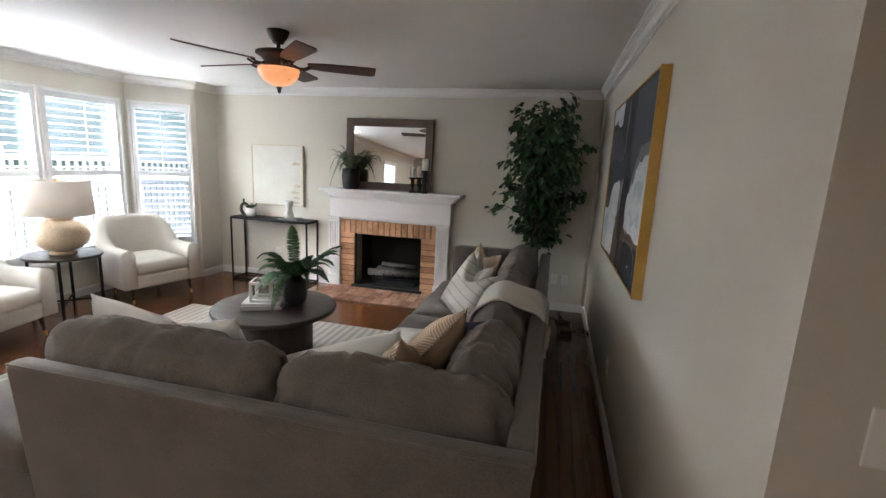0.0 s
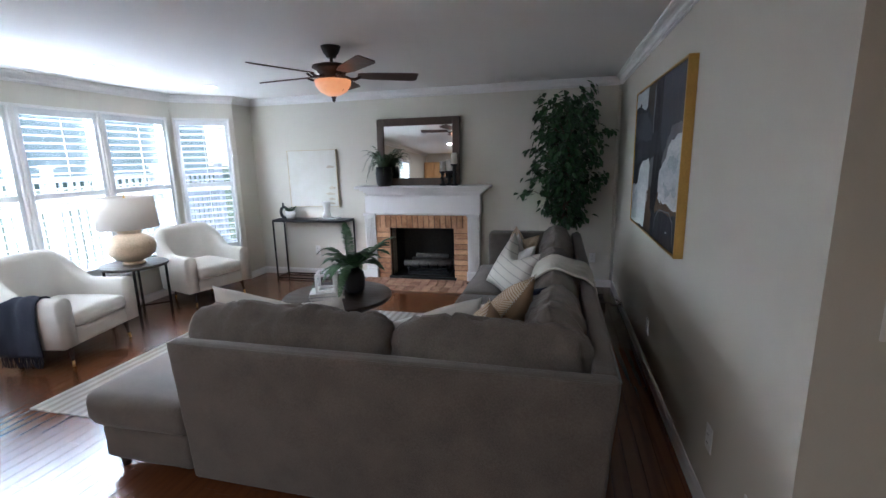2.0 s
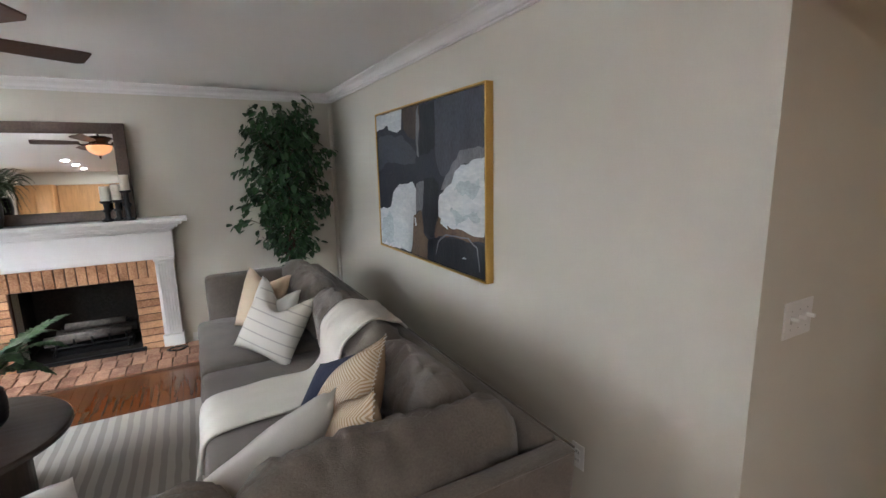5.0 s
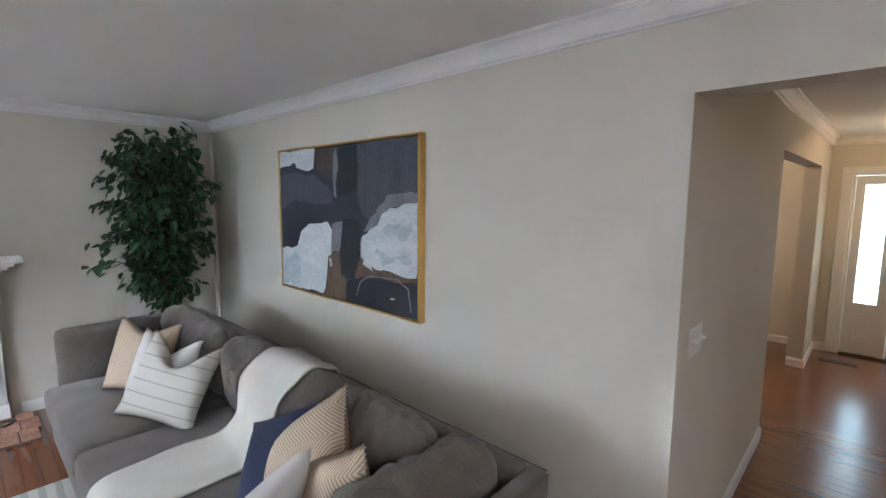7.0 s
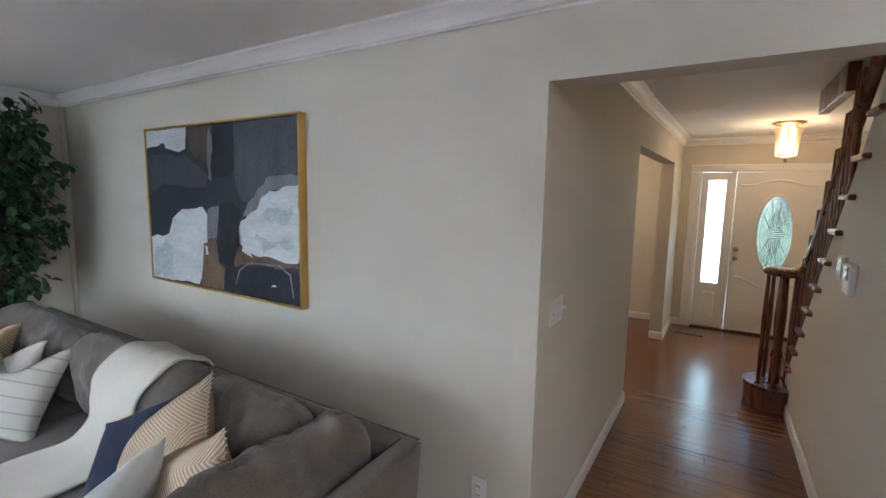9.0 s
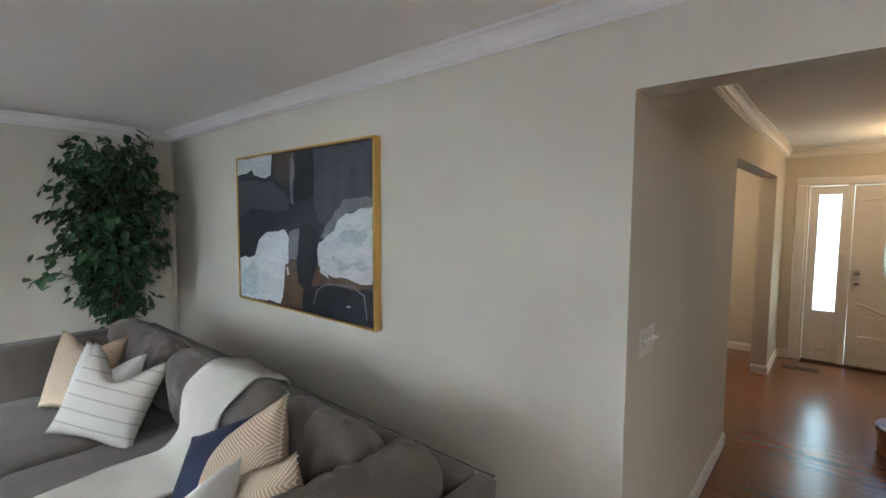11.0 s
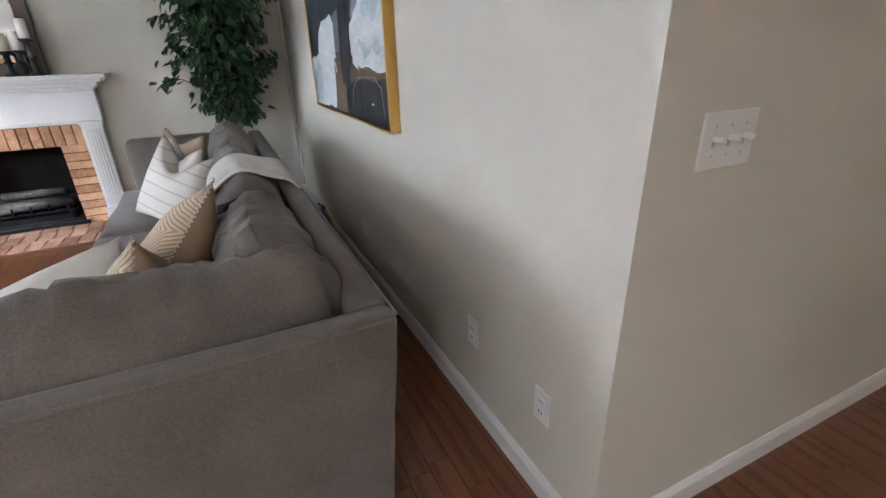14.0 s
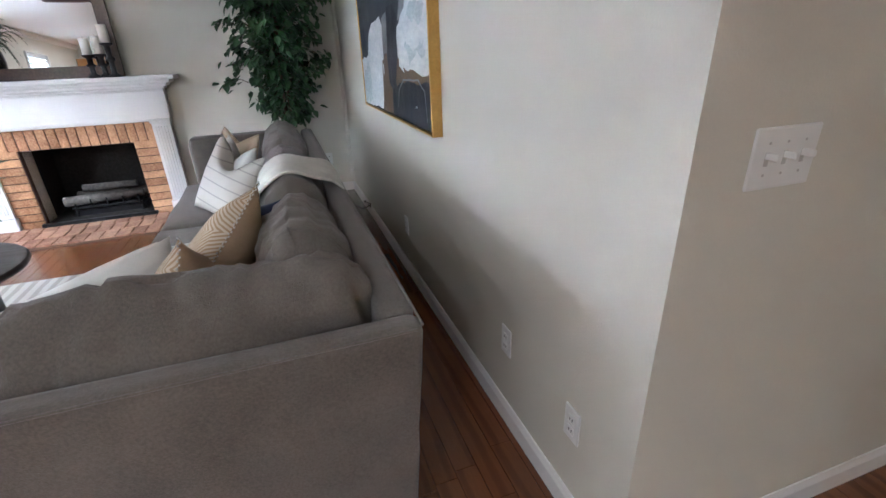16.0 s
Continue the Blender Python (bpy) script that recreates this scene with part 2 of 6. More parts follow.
M_OLIVE = mat("dusty_leaf", (0.09, 0.125, 0.07), 0.6, vary=0.4, scale=8, fine=30, bump=0.05, random_by="ISLAND", spread=0.6)
M_BARK = mat("bark", (0.10, 0.07, 0.05), 0.9, vary=0.4, scale=10, fine=60, bump=0.8)
M_RUG = stripes(weave(mat("striped_rug", (0.5, 0.47, 0.42), 0.98, bump=0.0), 240, 0.9), "X", 4.3, (0.47, 0.44, 0.395), (0.33, 0.305, 0.27), 0.55, 1.2)
M_WAX = mat("ivory_wax", (0.80, 0.76, 0.68), 0.5, vary=0.04, bump=0.05)
M_PAPER = mat("book_paper", (0.70, 0.68, 0.63), 0.85, vary=0.06, fine=200, bump=0.3)
M_GREYBOOK = mat("grey_book_cover", (0.30, 0.30, 0.30), 0.6, vary=0.1)
M_WHITEBOOK = mat("white_book_cover", (0.70, 0.69, 0.67), 0.5, vary=0.05)
M_GRASS = mat("lawn", (0.10, 0.13, 0.07), 0.95, vary=0.5, scale=1.2, fine=30, bump=0.8)
M_BUSH = mat("hedge_leaf", (0.115, 0.15, 0.085), 0.7, vary=0.35, scale=3, fine=20, random_by="ISLAND", spread=0.4)
# backdrop colour: haze and daylight are put in as a pale blue-green glow
M_WOODS_GLOW = glow("glowing_woods_backdrop", (0.5, 0.6, 0.6), 0.0)
woods_tree, woods_bsdf = M_WOODS_GLOW.node_tree, M_WOODS_GLOW.node_tree.nodes["Principled BSDF"]
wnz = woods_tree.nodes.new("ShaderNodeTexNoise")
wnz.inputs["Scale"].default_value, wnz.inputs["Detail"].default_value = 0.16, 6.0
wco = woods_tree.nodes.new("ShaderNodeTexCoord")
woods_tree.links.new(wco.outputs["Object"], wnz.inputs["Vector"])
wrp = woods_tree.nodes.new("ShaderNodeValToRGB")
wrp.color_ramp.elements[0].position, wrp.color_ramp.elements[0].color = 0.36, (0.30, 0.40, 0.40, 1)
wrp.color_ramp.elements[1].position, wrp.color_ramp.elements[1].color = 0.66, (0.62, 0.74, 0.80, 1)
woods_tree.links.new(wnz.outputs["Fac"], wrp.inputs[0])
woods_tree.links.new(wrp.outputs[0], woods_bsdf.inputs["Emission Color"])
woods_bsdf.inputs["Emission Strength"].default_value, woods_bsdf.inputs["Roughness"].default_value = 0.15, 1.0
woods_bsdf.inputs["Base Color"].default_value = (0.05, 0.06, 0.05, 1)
M_FENCE = mat("white_fence_paint", (0.42, 0.43, 0.45), 0.6, vary=0.04)
M_DECK = mat("pale_deck", (0.24, 0.245, 0.25), 0.8, vary=0.2, scale=4)
M_SIDING = mat("pale_siding", (0.55, 0.52, 0.46), 0.7, vary=0.08, scale=2)
M_COUNTER = mat("stone_counter", (0.30, 0.27, 0.24), 0.25, vary=0.4, scale=20, fine=90, bump=0.0)
M_CABLE = mat("black_cable", (0.015, 0.015, 0.016), 0.5, vary=0.1, bump=0.0)
M_GLASS = glass("window_glass")
M_ETCHED = glass("bevelled_glass", (0.92, 0.96, 0.90), 0.22)
M_FROST = glass("frosted_glass", (1.0, 0.84, 0.60), 0.35)
M_MIRROR = bpy.data.materials.new("mirror_silver")
M_MIRROR.use_nodes = True
for k, v in (("Metallic", 1.0), ("Roughness", 0.015)):
    M_MIRROR.node_tree.nodes["Principled BSDF"].inputs[k].default_value = v
M_MIRROR.node_tree.nodes["Principled BSDF"].inputs["Base Color"].default_value = (0.9, 0.92, 0.91, 1)
M_DOWNLIGHT = glow("downlight_lens", (1.0, 0.96, 0.9), 8.0)
M_BOWL = mat("amber_glass_bowl", (0.86, 0.70, 0.54), 0.35, vary=0.12, scale=6, fine=30, bump=0.0)
_b = M_BOWL.node_tree.nodes["Principled BSDF"]
_b.inputs["Emission Color"].default_value, _b.inputs["Emission Strength"].default_value = (1.0, 0.36, 0.12, 1), 0.10
_b.inputs["Transmission Weight"].default_value = 0.35


# ---- mesh helpers ----
def finish(name, bm, material, smooth=False):
    bmesh.ops.recalc_face_normals(bm, faces=bm.faces[:])
    me = bpy.data.meshes.new(name)
    if smooth:
        for f in bm.faces:
            f.smooth = True
    bm.to_mesh(me)
    bm.free()
    me.materials.append(material)
    return me


def part(name, bm, material, parent, label="", smooth=False):
    """One mesh object under a thing or under a part."""
    ob = new(name, finish(name, bm, material, smooth))
    ob.parent = parent
    if label:
        tagged(ob, label)
    return ob


def thing(name, label, category, m=None, group=""):
    ob = new(name)
    ob.empty_display_size = 0.1
    ob.matrix_world = m if m is not None else Matrix()
    return tagged(ob, label, category, group)


def structure(name, bm, material, label, category="", smooth=False):
    ob = new(name, finish(name, bm, material, smooth))
    return tagged(ob, label, category, kind="structure")


def mesh():
    return bmesh.new()


def box(bm, x0, x1, y0, y1, z0, z1, bevel=0.0, seg=2, m=None):
    before = len(bm.verts)
    made = bmesh.ops.create_cube(bm, size=1.0)["verts"]
    for v in made:
        v.co = Vector((x0 + (v.co.x + 0.5) * (x1 - x0), y0 + (v.co.y + 0.5) * (y1 - y0), z0 + (v.co.z + 0.5) * (z1 - z0)))
    if bevel:
        edges = list({e for v in made for e in v.link_edges})
        bmesh.ops.bevel(bm, geom=edges, offset=bevel, segments=seg, profile=0.5, affect="EDGES")
        if m is not None and before:
            raise ValueError("turned bevelled boxes start a mesh")
        made = bm.verts[:]
    if m is not None:
        bmesh.ops.transform(bm, matrix=m, verts=made)
    return bm


def slab(*a, **k):
    return box(mesh(), *a, **k)


def lathe(bm, profile, n=32, at=(0, 0, 0), m=None):
    """Turns (radius, height) pairs about the upright axis."""
    rings = []
    m = m or Matrix.Translation(at)
    for r, z in profile:
        if r < 1e-5:
            rings.append([bm.verts.new(m @ Vector((0, 0, z)))])
        else:
            rings.append([bm.verts.new(m @ Vector((r * math.cos(2 * math.pi * i / n), r * math.sin(2 * math.pi * i / n), z))) for i in range(n)])
    for a, b in zip(rings, rings[1:]):
        for i in range(n):
            j = (i + 1) % n
            if len(a) == 1 and len(b) == 1:
                continue
            if len(a) == 1:
                bm.faces.new((a[0], b[i], b[j]))
            elif len(b) == 1:
                bm.faces.new((a[i], b[0], a[j]))
            else:
                bm.faces.new((a[i], b[i], b[j], a[j]))
    return bm


def rod(bm, p, q, r, r2=None, n=10):
    """A round bar from p to q."""
    p, q = Vector(p), Vector(q)
    d = q - p
    m = Matrix.Translation(p) @ d.to_track_quat("Z", "Y").to_matrix().to_4x4()
    return lathe(bm, [(0, 0), (r, 0), (r if r2 is None else r2, d.length), (0, d.length)], n, m=m)


def tube(bm, pts, r, n=8):
    for p, q in zip(pts, pts[1:]):
        rod(bm, p, q, r, n=n)
    return bm


def prism(bm, poly, z0, z1, m=None):
    m = m or Matrix()
    lo = [bm.verts.new(m @ Vector((x, y, z0))) for x, y in poly]
    hi = [bm.verts.new(m @ Vector((x, y, z1))) for x, y in poly]
    n = len(poly)
    bm.faces.new(lo[::-1])
    bm.faces.new(hi)
    for i in range(n):
        j = (i + 1) % n
        bm.faces.new((lo[i], lo[j], hi[j], hi[i]))
    return bm


def wall(p, q, thick, z0, z1, holes=()):
    """A wall along p to q whose visible face is that line and whose body lies on its right-hand side; holes are (from, to, bottom, top)."""
    p, q = Vector((*p, 0)), Vector((*q, 0))
    d = q - p
    m = Matrix.Translation(p) @ Matrix.Rotation(math.atan2(d.y, d.x), 4, "Z")
    ss = sorted({0.0, d.length, *[h[0] for h in holes], *[h[1] for h in holes]})
    zs = sorted({z0, z1, *[h[2] for h in holes], *[h[3] for h in holes]})
    bm = mesh()
    for a, b in zip(ss, ss[1:]):
        for c, e in zip(zs, zs[1:]):
            if not any(h[0] <= a and b <= h[1] and h[2] <= c and e <= h[3] for h in holes):
                box(bm, a, b, -thick, 0, c, e, m=m)
    bmesh.ops.remove_doubles(bm, verts=bm.verts[:], dist=0.0005)
    seen = {}
    for f in bm.faces:
        seen.setdefault(tuple(round(c, 3) for c in f.calc_center_median()), []).append(f)
    bmesh.ops.delete(bm, geom=[f for fs in seen.values() if len(fs) > 1 for f in fs], context="FACES")
    return bm


def run(path, profile):
    """Sweeps a (distance from the wall, height) profile along a plan line, mitred at its corners; the room is on the left of the line."""
    bm = mesh()
    pts = [Vector(p) for p in path]
    rows = []
    for i, p in enumerate(pts):
        dirs = [(pts[k + 1] - pts[k]).normalized() for k in (i - 1, i) if 0 <= k < len(pts) - 1]
        norms = [Vector((-d.y, d.x)) for d in dirs]
        nrm = sum(norms, Vector((0, 0))).normalized()
        nrm /= max(0.3, nrm.dot(norms[0]))
        rows.append([bm.verts.new((p.x + nrm.x * o, p.y + nrm.y * o, z)) for o, z in profile])
    n = len(profile)
    for a, b in zip(rows, rows[1:]):
        for i in range(n):
            j = (i + 1) % n
            bm.faces.new((a[i], b[i], b[j], a[j]))
    bm.faces.new(rows[0])
    bm.faces.new(rows[-1][::-1])
    return bm


def softbox(bm, x0, x1, y0, y1, z0, z1, r=0.05, puff=(0, 0, 0), cuts=9, wrinkle=0.0, seed=0, m=None):
    """A stuffed block: rounded edges, sides that swell by puff along each axis, and fine creases."""
    made = bmesh.ops.create_cube(bm, size=2.0)
    edges = list({e for v in made["verts"] for e in v.link_edges})
    bmesh.ops.subdivide_edges(bm, edges=edges, cuts=cuts, use_grid_fill=True)
    last = cuts + 1
    h = Vector(((x1 - x0) / 2, (y1 - y0) / 2, (z1 - z0) / 2))
    c = Vector(((x1 + x0) / 2, (y1 + y0) / 2, (z1 + z0) / 2))
    r = min(r, *h) * 0.999
    for v in bm.verts:
        p = Vector((0, 0, 0))
        for i in range(3):
            # grid lines crowd into the rounded edge, the rest are even
            k = round((v.co[i] + 1) / 2 * last)
            e = min(k, last - k)
            if e < 3:
                p[i] = math.copysign(h[i] - r * (0, 0.35, 1.0)[e], k - last / 2)
            else:
                p[i] = (h[i] - r) * (2 * (k - 2) / (last - 4) - 1)
        u = Vector([p[i] / h[i] for i in range(3)])
        inner = Vector([max(-h[i] + r, min(h[i] - r, p[i])) for i in range(3)])
        d = p - inner
        if d.length > 1e-6:
            p = inner + d.normalized() * r
        for i in range(3):
            a, b = (i + 1) % 3, (i + 2) % 3
            p[i] += puff[i] * u[i] * max(0, 1 - u[a] ** 2) ** 0.7 * max(0, 1 - u[b] ** 2) ** 0.7
        if wrinkle:
            q = p * 6 + Vector((seed * 7.3, seed * 3.1, 0))
            p += Vector((noise.noise(q), noise.noise(q + Vector((9, 0, 0))), noise.noise(q + Vector((0, 9, 0))))) * wrinkle
            q = Vector((p.x * 13, p.y * 13, p.z * 5)) + Vector((seed, 0, 0))
            p -= Vector((p.x / h.x, p.y / h.y, p.z / h.z)) * (wrinkle * 0.8 * max(0, 1 - 4 * abs(noise.noise(q))))
        p += c
        v.co = m @ p if m is not None else p
    return bm


def pillow(bm, w, h, t, n=18, seed=0, m=None, chop=0.0, full=0.42):
    """A scatter cushion lying in its own x and y, drawn out to four corners, with a dented middle."""
    grids = []
    for side in (1, -1):
        g = []
        for i in range(n + 1):
            row = []
            for j in range(n + 1):
                u, v = 2 * i / n - 1, 2 * j / n - 1
                x = u * w / 2 * (1 - 0.10 * (1 - v * v) * abs(u) ** 3)
                y = v * h / 2 * (1 - 0.10 * (1 - u * u) * abs(v) ** 3)
                y -= chop * (1 - u * u) ** 3 * max(0, (v + 0.4) / 1.4) ** 2
                z = t / 2 * ((1 - u * u) * (1 - v * v)) ** full
                q = Vector((x * 7 + seed * 5, y * 7, side * 3))
                z += 0.012 * noise.noise(q) * (1 - u * u) ** 0.5 * (1 - v * v) ** 0.5
                p = Vector((x, y, side * z))
                row.append(p)
            g.append(row)
        grids.append(g)
    for side, g in enumerate(grids):
        vs = [[bm.verts.new(m @ p if m is not None else p) for p in row] for row in g]
        for i in range(n):
            for j in range(n):
                f = (vs[i][j], vs[i + 1][j], vs[i + 1][j + 1], vs[i][j + 1])
                bm.faces.new(f if side == 0 else f[::-1]).material_index = side
    bmesh.ops.remove_doubles(bm, verts=bm.verts[:], dist=0.0004)
    return bm


def solid(ob, thick):
    md = ob.modifiers.new("thickness", "SOLIDIFY")
    md.thickness = thick
    return ob


# ---- plan ----
XR, YC, YN, ZC = 0.54, 0.913, 5.22, 2.44
XB, XW, YBACK, XF = -4.82, -4.28, -3.9, 5.55
STUB, BAY_A, BAY_B, BAY_C = (XW, 4.86), (XB, 4.39), (XB, 1.73), (XW, 1.26)
HALL_FAR = (XF, 0.77)
HALL_A, HALL_B = (2.66, 0.882), (4.66, 0.79)
YS = -0.25

# ground and outdoors
structure("ground", slab(-300, 300, -300, 300, -0.42, -0.40), M_GRASS, "wide green lawn around the house", "ground")

# floor body, with its boards laid further down
structure("floor", slab(-5.2, XF + 0.2, YBACK - 0.2, YN + 0.6, -0.10, -0.012), M_SUBFLOOR, "red-brown polished oak strip floor", "floor")
FLOOR = bpy.data.objects["floor"]
structure("ceiling", slab(-5.2, XF + 0.2, YBACK - 0.2, YN + 0.2, ZC, ZC + 0.12), M_CEIL, "smooth white painted ceiling", "ceiling")
structure("wall_east", prism(mesh(), [(XR, YC), (XR + 0.14, YC - 0.0041), (XR + 0.14, YN), (XR, YN)], 0, ZC), M_WALL, "long greige painted wall behind the sofa", "wall")
structure("wall_header", slab(XR, XR + 0.14, YS, YC, 2.10, ZC), M_WALL, "greige painted header above the hall opening", "wall")
structure("wall_southeast", wall((XR, YBACK), (XR, YS), 0.14, 0, ZC), M_WALL, "greige painted wall beside the hall opening", "wall")
structure("wall_north", wall((XR + 0.14, YN), (XW - 0.14, YN), 0.16, 0, ZC, [(XR + 0.14 + 1.41, XR + 0.14 + 2.275, 0.0, 0.70)]), M_WALL, "greige painted fireplace wall", "wall")
structure("wall_stub", wall((XW, YN), STUB, 0.14, 0, ZC), M_WALL, "short greige wall return beside the bay", "wall")
WINDOWS = []


def bay_wall(name, p, q, wins, z0=0.42, z1=2.165):
    structure(name, wall(p, q, 0.14, 0, ZC, [(a, b, z0, z1) for a, b in wins]), M_WALL, "greige painted bay wall with window openings", "wall")
    d = Vector(q) - Vector(p)
    base = Matrix.Translation((*p, 0)) @ Matrix.Rotation(math.atan2(d.y, d.x), 4, "Z")
    for a, b in wins:
        WINDOWS.append((base @ Matrix.Translation((a, 0, 0)), b - a, z0, z1))


LA = (Vector(BAY_A) - Vector(STUB)).length
bay_wall("wall_bay_north", STUB, BAY_A, [(0.05, LA - 0.02)])
bay_wall("wall_bay_west", BAY_A, BAY_B, [(0.075, 0.930), (0.936, 1.740), (1.746, 2.585)])
bay_wall("wall_bay_south", BAY_B, BAY_C, [(0.03, LA - 0.03)])
bay_wall("wall_west", BAY_C, (XW, YBACK), [(2.15, 3.05)], 0.85, 2.1)
structure("wall_south", wall((XW - 0.14, YBACK), (XR + 0.14, YBACK), 0.14, 0, ZC), M_WALL, "greige painted kitchen wall", "wall")
# hall and the room beside it
structure("wall_hall", wall((XR + 0.14, YC - 0.0041), HALL_A, -0.14, 0, ZC), M_WALL, "greige painted hall wall", "wall")
structure("wall_hall_header", wall(HALL_A, HALL_B, -0.14, 2.08, ZC), M_WALL, "painted header above the dining room opening", "wall")
structure("wall_hall_end", wall(HALL_B, HALL_FAR, -0.14, 0, ZC), M_WALL, "short painted wall beside the front door", "wall")
structure("wall_front", wall((XF, YN), (XF, -2.4), -0.16, 0, ZC, [(YN - 0.60, YN + 0.80, 0.0, 2.06)]), M_WALL, "painted front wall around the entrance door", "wall")
structure("wall_dining", wall((XF, 3.4), (XR + 0.14, 3.4), 0.14, 0, ZC), M_WALL, "painted far wall of the dining room", "wall")
structure("wall_stairwell", wall((XR + 0.14, -1.35), (XF, -1.35), 0.14, 0, ZC), M_WALL, "painted wall behind the stairs", "wall")

# trim
CROWN = [(0, 2.350), (0.010, 2.350), (0.013, 2.357), (0.010, 2.362), (0.022, 2.365), (0.027, 2.374), (0.029, 2.392), (0.038, 2.408), (0.052, 2.418), (0.058, 2.419), (0.060, 2.425), (0.070, 2.427), (0.073, 2.434), (0.073, ZC), (0, ZC)]
BASE = [(0, 0), (0.015, 0), (0.015, 0.070), (0.010, 0.082), (0.006, 0.092), (0, 0.092)]
structure("trim_crown", run([(XR, YS), (XR, YN), (XW, YN), STUB, BAY_A, BAY_B, BAY_C, (XW, YBACK), (XR, YBACK), (XR, YS)], CROWN), M_TRIM, "white crown moulding round the living room", "moulding")
structure("baseboard", run([(XR + 0.0, YC), (XR, YN), (-0.995, YN)], BASE), M_TRIM, "white baseboard along the greige wall", "baseboard")
structure("baseboard_north", run([(-2.62, YN), (XW, YN), STUB, BAY_A, BAY_B, BAY_C, (XW, YBACK)], BASE), M_TRIM, "white baseboard under the bay windows", "baseboard")
structure("baseboard_hall", run([HALL_A, (XR - 0.004, YC)], BASE), M_TRIM, "white baseboard along the hall", "baseboard")
structure("baseboard_hall_end", run([(XF, 0.62), HALL_FAR, HALL_B, (HALL_B[0], HALL_B[1] + 0.14)], BASE), M_TRIM, "white baseboard beside the front door", "baseboard")
structure("baseboard_dining", run([(XF, 3.4), (XF, 0.95)], [(-a, z) for a, z in BASE]), M_TRIM, "white baseboard of the dining room", "baseboard")
structure("trim_crown_hall", run([(XF, -1.3), (XF, 0.77), HALL_B, HALL_A, (XR + 0.14, 0.909)], CROWN), M_TRIM, "white crown moulding in the hall", "moulding")


# quarter-round strip in wall paint up the inner corner
cover = mesh()
prism(cover, [(XR, YN)] + [(XR - 0.034 * math.cos(k * math.pi / 12), YN - 0.034 * math.sin(k * math.pi / 12)) for k in range(7)], 0.093, 2.35)
structure("trim_corner", cover, M_WALL, "rounded painted strip up the inner wall corner", "trim", True)

# ---- windows with plantation shutters ----
def shutter_window(i, m, w, z0, z1, tilt):
    """A window set in its opening: outer sash and glass, and inside it a shutter panel with a middle rail and tilted louvres."""
    win = new(f"window_{i}")
    win.empty_display_size = 0.1
    win.matrix_world = m
    tagged(win, "white framed window with open plantation shutters", "window", "shuttered windows", "structure")
    fr = mesh()
    f = 0.026
    for a in ((0, f), (w - f, w)):
        box(fr, a[0], a[1], -0.13, 0.03, z0, z1, 0.004, 1)
    for a in ((z0, z0 + f), (z1 - f, z1)):
        box(fr, f, w - f, -0.13, 0.03, a[0], a[1], 0.004, 1)
    part("window_frame", fr, M_TRIM, win)
    part("window_sill", slab(-0.02, w + 0.02, -0.02, 0.055, z0 - 0.03, z0 - 0.001, 0.006), M_TRIM, win)
    sash = mesh()
    zm = (z0 + z1) / 2
    for a in ((f, f + 0.035), (w - f - 0.035, w - f)):
        box(sash, a[0], a[1], -0.115, -0.08, z0 + f, z1 - f)
    for a in ((z0 + f, z0 + f + 0.04), (zm - 0.02, zm + 0.02), (z1 - f - 0.04, z1 - f)):
        box(sash, f + 0.035, w - f - 0.035, -0.115, -0.08, a[0], a[1])
    part("window_sash", sash, M_TRIM, win)
    pane = part("pane", slab(f + 0.035, w - f - 0.035, -0.10, -0.096, z0 + f + 0.04, z1 - f - 0.04), M_GLASS, win, "clear glass pane")
    pane.visible_shadow = False
    st = 0.038
    sx0, sx1, sz0, sz1 = f + 0.003, w - f - 0.003, z0 + f + 0.003, z1 - f - 0.003
    sh = mesh()
    for a in ((sx0, sx0 + st), (sx1 - st, sx1)):
        box(sh, a[0], a[1], -0.018, 0.012, sz0, sz1, 0.003, 1)
    rail = z0 + (z1 - z0) * 0.52
    for a in ((sz0, sz0 + 0.09), (rail - 0.03, rail + 0.03), (sz1 - 0.062, sz1)):
        box(sh, sx0 + st, sx1 - st, -0.018, 0.012, a[0], a[1], 0.003, 1)
    panel = part("shutter_panel", sh, M_SHUT, win, "white shutter panel with middle rail")
    for a, b in ((sz0 + 0.09, rail - 0.03), (rail + 0.03, sz1 - 0.062)):
        n = max(3, round((b - a) / 0.074))
        lv = mesh()
        hw = (sx1 - sx0) / 2 - st - 0.003
        lathe_pts = [(0.032 * math.cos(k * math.pi / 5), 0.0055 * math.sin(k * math.pi / 5)) for k in range(10)]
        prism(lv, lathe_pts, -hw, hw, Matrix(((0, 0, 1, 0), (1, 0, 0, 0), (0, 1, 0, 0), (0, 0, 0, 1))))
        first = finish("louvre", lv, M_SHUT)
        for k in range(n):
            ob = new("louvre", first)
            ob.parent = panel
            ob.matrix_local = pose((sx0 + sx1) / 2, -0.003, a + (b - a) * (k + 0.5) / n, tilt + (7 if a < rail - 0.1 else 0))
        trod = slab((sx0 + sx1) / 2 - 0.005, (sx0 + sx1) / 2 + 0.005, 0.030, 0.038, a + 0.02, b - 0.02)
        part("tilt_rod", trod, M_SHUT, panel)
    return win


for i, (m, w, z0, z1) in enumerate(WINDOWS):
    shutter_window(i + 1, m, w, z0, z1, (16, 4, 3, 3, 4, 20)[i])

